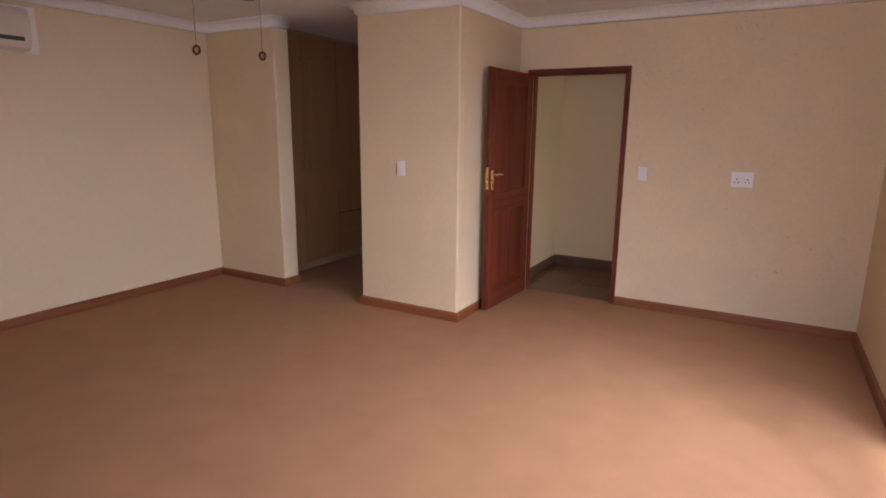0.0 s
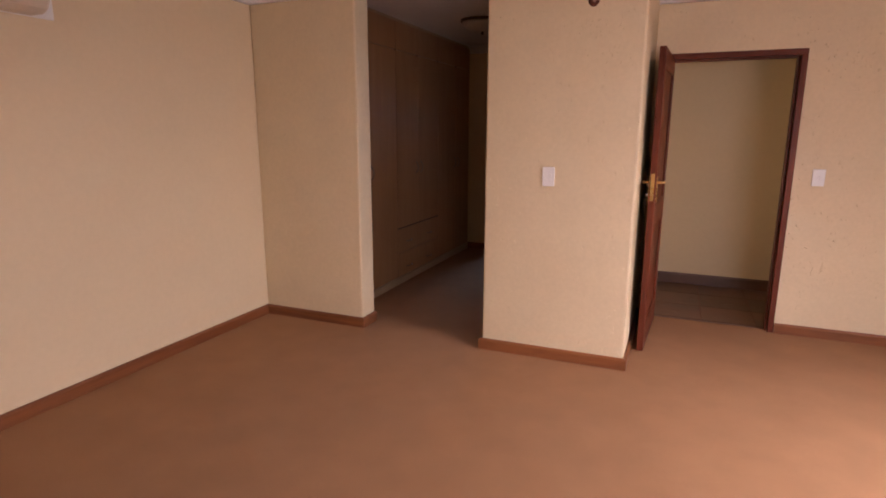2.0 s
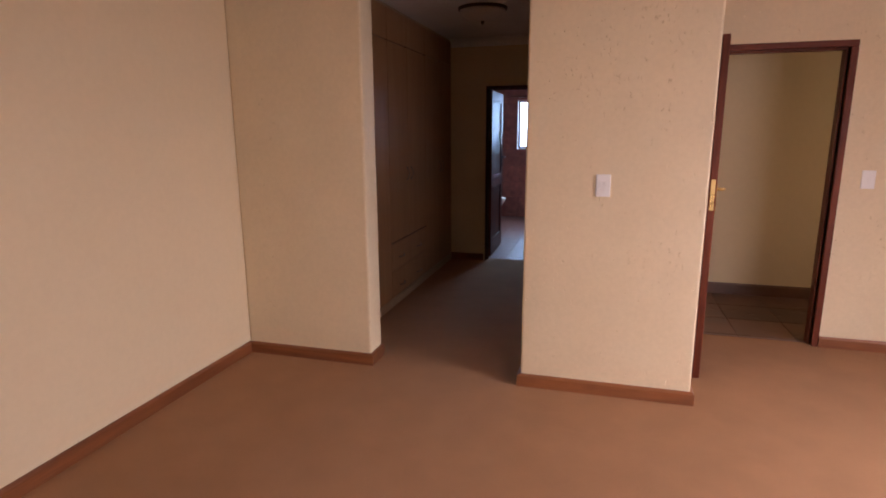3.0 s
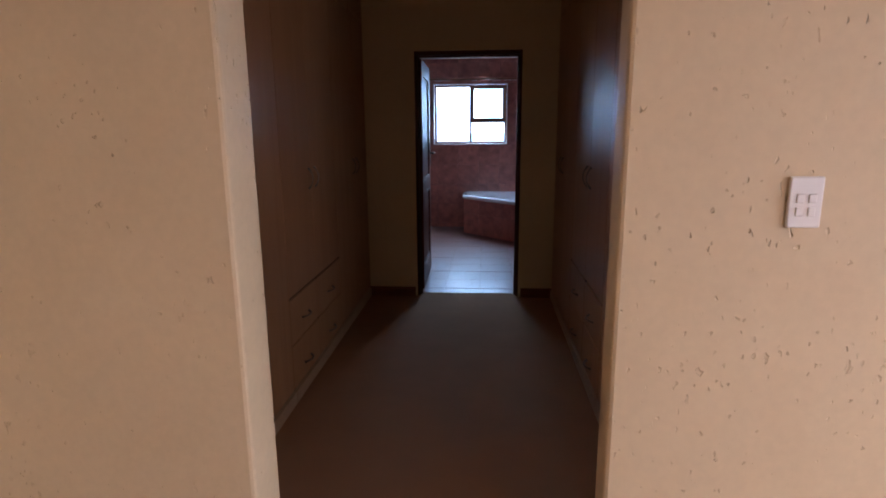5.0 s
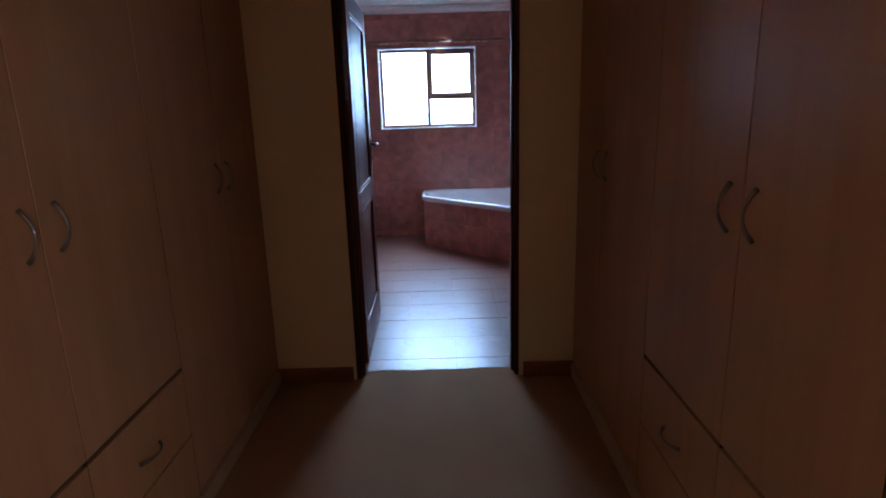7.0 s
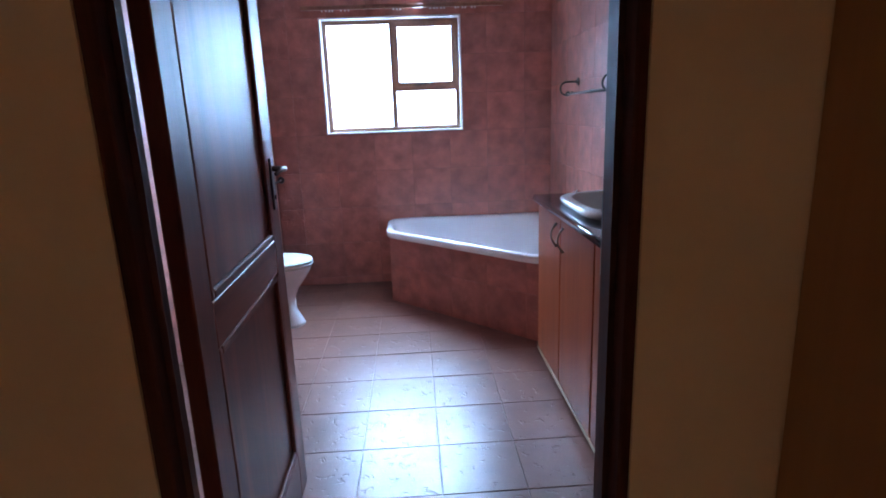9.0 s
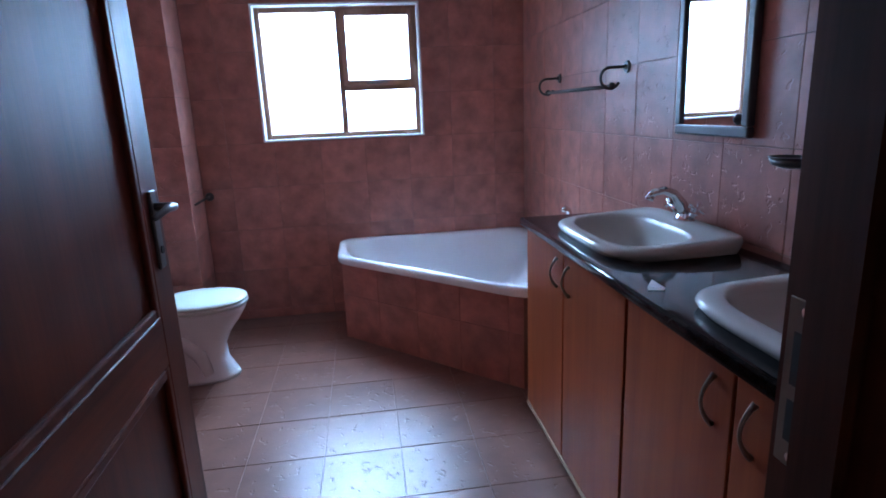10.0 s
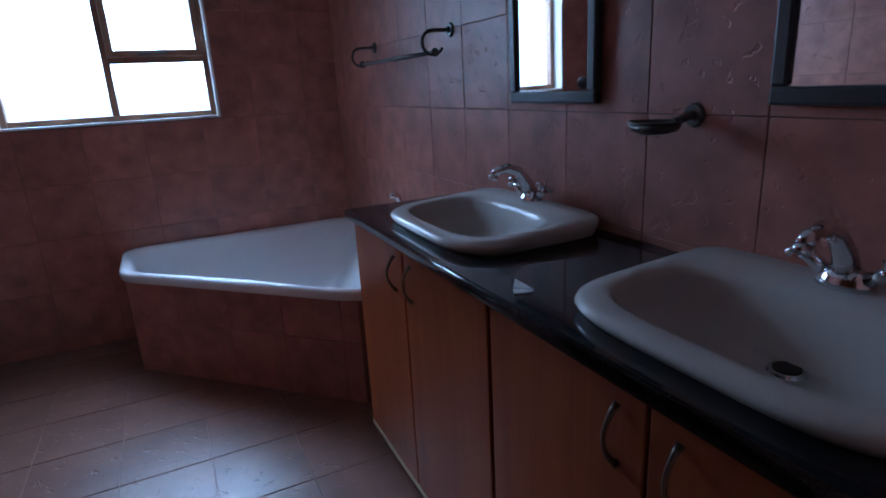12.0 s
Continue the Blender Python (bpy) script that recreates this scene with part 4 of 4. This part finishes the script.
for kx, ky, kz in ((0.979, -1.921, 1.869), (0.900, -2.215, 1.866)):
    cord = part("pull_cord", tube([(kx, ky, kz + 0.015), (kx, ky, kz + 0.12)], 0.0018, 6), WINDOW_WOOD, fan, "thin brown pull cord")
    part("chain", tube([(kx, ky, kz + 0.12), (kx, ky, 2.225)], 0.0011, 6), PEWTER, cord, "fine pale bead chain")
    n = Vector((0.72, -0.69, 0))
    u = Vector((0.69, 0.72, 0))
    ring = bmesh.new()
    rows = []
    for i in range(20):
        p = 2 * math.pi * i / 20
        c = Vector((kx, ky, kz)) + u * (math.cos(p) * 0.0125) + Vector((0, 0, math.sin(p) * 0.0165))
        o = (c - Vector((kx, ky, kz))).normalized()
        rows.append([ring.verts.new(c + o * (math.cos(q) * 0.0055) + n * (math.sin(q) * 0.008)) for q in [2 * math.pi * j / 8 for j in range(8)]])
    for i in range(20):
        for j in range(8):
            ring.faces.new((rows[i][j], rows[(i + 1) % 20][j], rows[(i + 1) % 20][(j + 1) % 8], rows[i][(j + 1) % 8]))
    knob = part("knob", ring, FRAME_DARK, fan, "turned brown wooden knob")
    # paler wood disc paints the highlight in the middle of the glossy bead
    part("knob_centre", add_disc(bmesh.new(), (kx, ky, kz), tuple(n), 0.0115, 0.008, 16, 0.002), WINDOW_WOOD, knob, "paler middle standing in for the bead's highlight")

# dome light on the passage ceiling
LX, LY = -0.57, 1.68
lamp = tagged(empty("ceiling_light", LX, LY, TOP), "unlit frosted glass dome light on the passage ceiling", "ceiling light")


def turned(profile, sides=32):
    """A turned form about the lamp's axis."""
    return loft([[(LX + r * math.cos(2 * math.pi * k / sides), LY + r * math.sin(2 * math.pi * k / sides), z) for k in range(sides)] for r, z in profile])


part("base", turned([(0.205, TOP - 0.001), (0.205, TOP - 0.018), (0.195, TOP - 0.024)]), ALUMINIUM, lamp, "dark bronze base plate")
part("shade", turned([(0.19, TOP - 0.022), (0.182, TOP - 0.045), (0.15, TOP - 0.075), (0.10, TOP - 0.095), (0.04, TOP - 0.104), (0.012, TOP - 0.105)]), FROSTED, lamp, "", True)
part("finial", turned([(0.012, TOP - 0.104), (0.018, TOP - 0.114), (0.010, TOP - 0.128), (0.003, TOP - 0.134)], 14), ALUMINIUM, lamp, "", True)

# curtain rail over the bathroom window
CRZ, CRY = 2.082, BATH_N - 0.055
rail = tagged(empty("curtain_rail", -0.45, CRY, CRZ), "brown curtain rail with gliders over the bathroom window", "curtain rail")
part("track", loft([[(x, CRY + o, CRZ + u) for o, u in ((-0.014, -0.012), (0.014, -0.012), (0.016, 0.008), (0.010, 0.016), (-0.010, 0.016), (-0.016, 0.008))] for x in (-1.13, 0.33)]), WINDOW_WOOD, rail)
for x in (-1.08, -0.45, 0.27):
    part("bracket", box(x - 0.012, x + 0.012, CRY + 0.012, BATH_N - 0.0005, CRZ - 0.008, CRZ + 0.012, 0.002), WINDOW_WOOD, rail)
random.seed(12)
for x0, n in ((-0.98, 4), (-0.84, 3), (-0.47, 3), (-0.20, 5), (-0.02, 4), (0.10, 2)):
    for k in range(n):
        part("glider", add_disc(bmesh.new(), (x0 + 0.026 * k + random.uniform(-0.004, 0.004), CRY, CRZ - 0.019), (0, -1, 0), 0.007, 0.006, 10, 0.001), PLASTIC, rail)

# wall air conditioner
ac = tagged(empty("air_conditioner", LEFT, -2.05, 2.08), "aged cream wall-mounted air conditioner with dark outlet slot", "air conditioner")
AY0, AY1, AZ0, AZ1 = -2.44, -1.60, 2.075, 2.375
prof = [(0.0, AZ0), (0.10, AZ0), (0.145, AZ0 + 0.02), (0.165, AZ0 + 0.055), (0.172, AZ0 + 0.12), (0.170, AZ1 - 0.06), (0.145, AZ1 - 0.01), (0.11, AZ1), (0.0, AZ1)]
part("body", loft([[(LEFT + 0.006 + o * k, y, z) for o, z in prof] for y, k in ((AY0, 0.96), (AY0 + 0.012, 1.0), (AY1 - 0.012, 1.0), (AY1, 0.96))]), CREAM_PLASTIC, ac)
part("mounting_plate", box(LEFT + 0.0005, LEFT + 0.006, AY0 - 0.12, AY1 + 0.12, AZ0 - 0.005, AZ1 + 0.03, 0.002), PLASTIC, ac, "pale backing plate on the wall")
part("outlet", box(LEFT + 0.150, LEFT + 0.1765, AY0 + 0.05, AY1 - 0.05, AZ0 + 0.062, AZ0 + 0.092, 0.002), PLASTIC_DARK, ac, "dark air outlet slot")
part("flap", box(LEFT + 0.165, LEFT + 0.181, AY0 + 0.06, AY1 - 0.28, AZ0 + 0.044, AZ0 + 0.062, 0.003), PLASTIC, ac, "pale outlet flap")
for k in range(9):
    part("grille_slat", box(LEFT + 0.174, LEFT + 0.181, AY0 + 0.06, AY1 - 0.30, AZ0 + 0.130 + k * 0.012, AZ0 + 0.136 + k * 0.012, 0.001), CREAM_PLASTIC, ac)

# strike plate in the bathroom jamb
SX = DX1 - 0.045
sp = tagged(empty("strike_plate", SX, 3.34, 1.1), "worn steel strike plate let into the door jamb", "strike plate")
part("plate", box(SX - 0.0025, SX, 3.350, 3.392, 1.02, 1.18, 0.0008), PEWTER, sp)
for a in ((1.045, 1.085), (1.10, 1.15)):
    # dark boxes paint the shade inside the latch holes
    part("latch_hole", box(SX - 0.0032, SX - 0.0023, 3.362, 3.382, a[0], a[1]), GAP_SHADE, sp)
for z in (1.031, 1.170):
    part("screw", add_disc(bmesh.new(), (SX - 0.003, 3.371, z), (-1, 0, 0), 0.005, 0.0016, 12), CHROME, sp)

# ---- glazed bedroom opening ----
g = tagged(empty("window_2", RIGHT + 0.1, -1.52, 0), "wide added, unseen bronze aluminium sliding door with clear glass for the fill light", "sliding door", "", "structure")
for a in ((-2.55, -2.5, 0, 2.1), (-0.55, -0.5, 0, 2.1), (-1.55, -1.49, 0.05, 2.05), (-2.5, -0.55, 2.05, 2.1), (-2.5, -0.55, 0.0, 0.05)):
    part("rail", box(RIGHT + 0.08, RIGHT + 0.13, a[0], a[1], a[2], a[3], 0.004), ALUMINIUM, g)
# unseen south door, added to dress the opening for the fill lamp
h = tagged(empty("added_south_door", 2.75, BACK - 0.1, 0), "added, unseen bronze aluminium sliding door with clear glass for the fill light", "sliding door", "", "structure")
for a in ((1.95, 2.0, 0, 2.1), (3.5, 3.55, 0, 2.1), (2.72, 2.78, 0.05, 2.05), (2.0, 3.5, 2.05, 2.1), (2.0, 3.5, 0.0, 0.05)):
    part("rail", box(a[0], a[1], BACK - 0.13, BACK - 0.08, a[2], a[3], 0.004), ALUMINIUM, h)
for a in ((2.0, 2.72), (2.78, 3.5)):
    p = part("pane", box(a[0], a[1], BACK - 0.107, BACK - 0.102, 0.05, 2.05), GLASS, h)
    p.visible_shadow = False
for a in ((-2.5, -1.55), (-1.49, -0.55)):
    p = part("pane", box(RIGHT + 0.102, RIGHT + 0.107, a[0], a[1], 0.05, 2.05), GLASS, g)
    p.visible_shadow = False

# ---- tiles, laid piece by piece ----
TILE_MESH = {}


def tile_mesh(w, h, material, thick):
    key = (round(w, 3), round(h, 3), material.name)
    if key not in TILE_MESH:
        a, b, c = w / 2, h / 2, 0.0011
        vs = [(-a, -b, -thick), (a, -b, -thick), (a, b, -thick), (-a, b, -thick), (-a, -b, -c), (a, -b, -c), (a, b, -c), (-a, b, -c),
              (-a + c, -b + c, 0), (a - c, -b + c, 0), (a - c, b - c, 0), (-a + c, b - c, 0)]
        fs = [(8, 9, 10, 11)]
        for k in range(4):
            n = (k + 1) % 4
            fs += [(k, n, 4 + n, 4 + k), (4 + k, 4 + n, 8 + n, 8 + k)]
        me = bpy.data.meshes.new("tile")
        me.from_pydata(vs, [], fs)
        me.materials.append(material)
        TILE_MESH[key] = me
    return TILE_MESH[key]


def lay_tiles(parent, origin, u, v, size, start, pitch, holes=(), material=None, thick=0.0042, joint=0.0024, jitter=0.0006):
    """Tiles a rectangle of the plane through origin along u and v; start: a joint's place; holes are left out."""
    o, u, v = Vector(origin), Vector(u), Vector(v)
    n = u.cross(v)
    inv = world_of(parent).inverted()

    def cuts(length, first, step):
        k = math.ceil((0 - first) / step)
        out = [0.0]
        while first + k * step < length - 1e-6:
            if first + k * step > 1e-6:
                out.append(first + k * step)
            k += 1
        return out + [length]

    us, vs = cuts(size[0], start[0], pitch[0]), cuts(size[1], start[1], pitch[1])
    for a0, a1 in zip(us, us[1:]):
        for b0, b1 in zip(vs, vs[1:]):
            pieces = [(a0, a1, b0, b1)]
            for h0, h1, g0, g1 in holes:
                rest = []
                for p0, p1, q0, q1 in pieces:
                    if p1 <= h0 or p0 >= h1 or q1 <= g0 or q0 >= g1:
                        rest.append((p0, p1, q0, q1))
                        continue
                    if p0 < h0:
                        rest.append((p0, h0, q0, q1))
                    if p1 > h1:
                        rest.append((h1, p1, q0, q1))
                    if q0 < g0:
                        rest.append((max(p0, h0), min(p1, h1), q0, g0))
                    if q1 > g1:
                        rest.append((max(p0, h0), min(p1, h1), g1, q1))
                pieces = rest
            for p0, p1, q0, q1 in pieces:
                if p1 - p0 < 0.012 or q1 - q0 < 0.012:
                    continue
                ob = new("tile", tile_mesh(p1 - p0 - joint, q1 - q0 - joint, material, thick))
                c = o + u * ((p0 + p1) / 2) + v * ((q0 + q1) / 2) + n * (random.uniform(-jitter, jitter))
                m = Matrix((u, v, n)).transposed().to_4x4()
                m.translation = c
                ob.parent = parent
                ob.matrix_parent_inverse = inv
                ob.matrix_basis = m


OBJ = bpy.data.objects
lay_tiles(OBJ["floor_bathroom"], (BATH_L, END_Y + 0.10, 0), (1, 0, 0), (0, 1, 0), (BATH_R - BATH_L, BATH_N - END_Y - 0.10),
          (-0.326 - BATH_L, 5.048 - END_Y - 0.10), (0.31, 0.31), [(-3, DX0 - BATH_L, -1, BATH_S - END_Y - 0.10), (DX1 - BATH_L, 9, -1, BATH_S - END_Y - 0.10)], FLOOR_TILE, 0.0036, 0.003)
WP = (0.2925, 0.281)
H = BATH_TOP
lay_tiles(OBJ["wall_bath_east"], (BATH_R, BATH_N, 0), (0, -1, 0), (0, 0, 1), (BATH_N - BATH_S, H), (BATH_N - 4.295, 1.215), WP, [], TILE)
lay_tiles(OBJ["wall_bath_north"], (DUCT_X, BATH_N, 0), (1, 0, 0), (0, 0, 1), (BATH_R - DUCT_X, H), (-0.67 - DUCT_X, 1.185), WP,
          [(WX0 - DUCT_X, WX1 - DUCT_X, WZ0, WZ1)], TILE)
lay_tiles(OBJ["wall_bath_west"], (BATH_L, BATH_S, 0), (0, 1, 0), (0, 0, 1), (DUCT_Y - BATH_S, H), (0.1, 1.2), WP, [], TILE)
lay_tiles(OBJ["wall_bath_duct"], (BATH_L, DUCT_Y, 0), (1, 0, 0), (0, 0, 1), (DUCT_X - BATH_L, H), (0.1, 1.2), WP, [], TILE)
lay_tiles(OBJ["wall_bath_duct"], (DUCT_X, DUCT_Y, 0), (0, 1, 0), (0, 0, 1), (BATH_N - DUCT_Y, H), (0.0, 1.2), WP, [], TILE)
lay_tiles(OBJ["wall_bath_south"], (BATH_R, BATH_S, 0), (-1, 0, 0), (0, 0, 1), (BATH_R - BATH_L, H), (0.1, 1.2), WP,
          [(BATH_R - DX1, BATH_R - DX0, 0.0, 2.025)], TILE)
d = Vector((0.31 + 0.57, 5.425 - 6.32, 0))
lay_tiles(apron, (-0.5725, 6.3155, 0.0), d.normalized(), (0, 0, 1), (d.length, 0.470), (0.0, 0.281), WP, [], TILE)
lay_tiles(apron, (-0.5735, BATH_N - 0.01, 0.0), (0, -1, 0), (0, 0, 1), (BATH_N - 0.01 - 6.32, 0.470), (0.0, 0.281), WP, [], TILE)
lay_tiles(OBJ["floor_hall"], (1.0, 1.225, 0), (1, 0, 0), (0, 1, 0), (4.2, HALL_N - 1.225), (0.1, 0.05), (0.40, 0.40), [], SLATE, 0.006, 0.007)
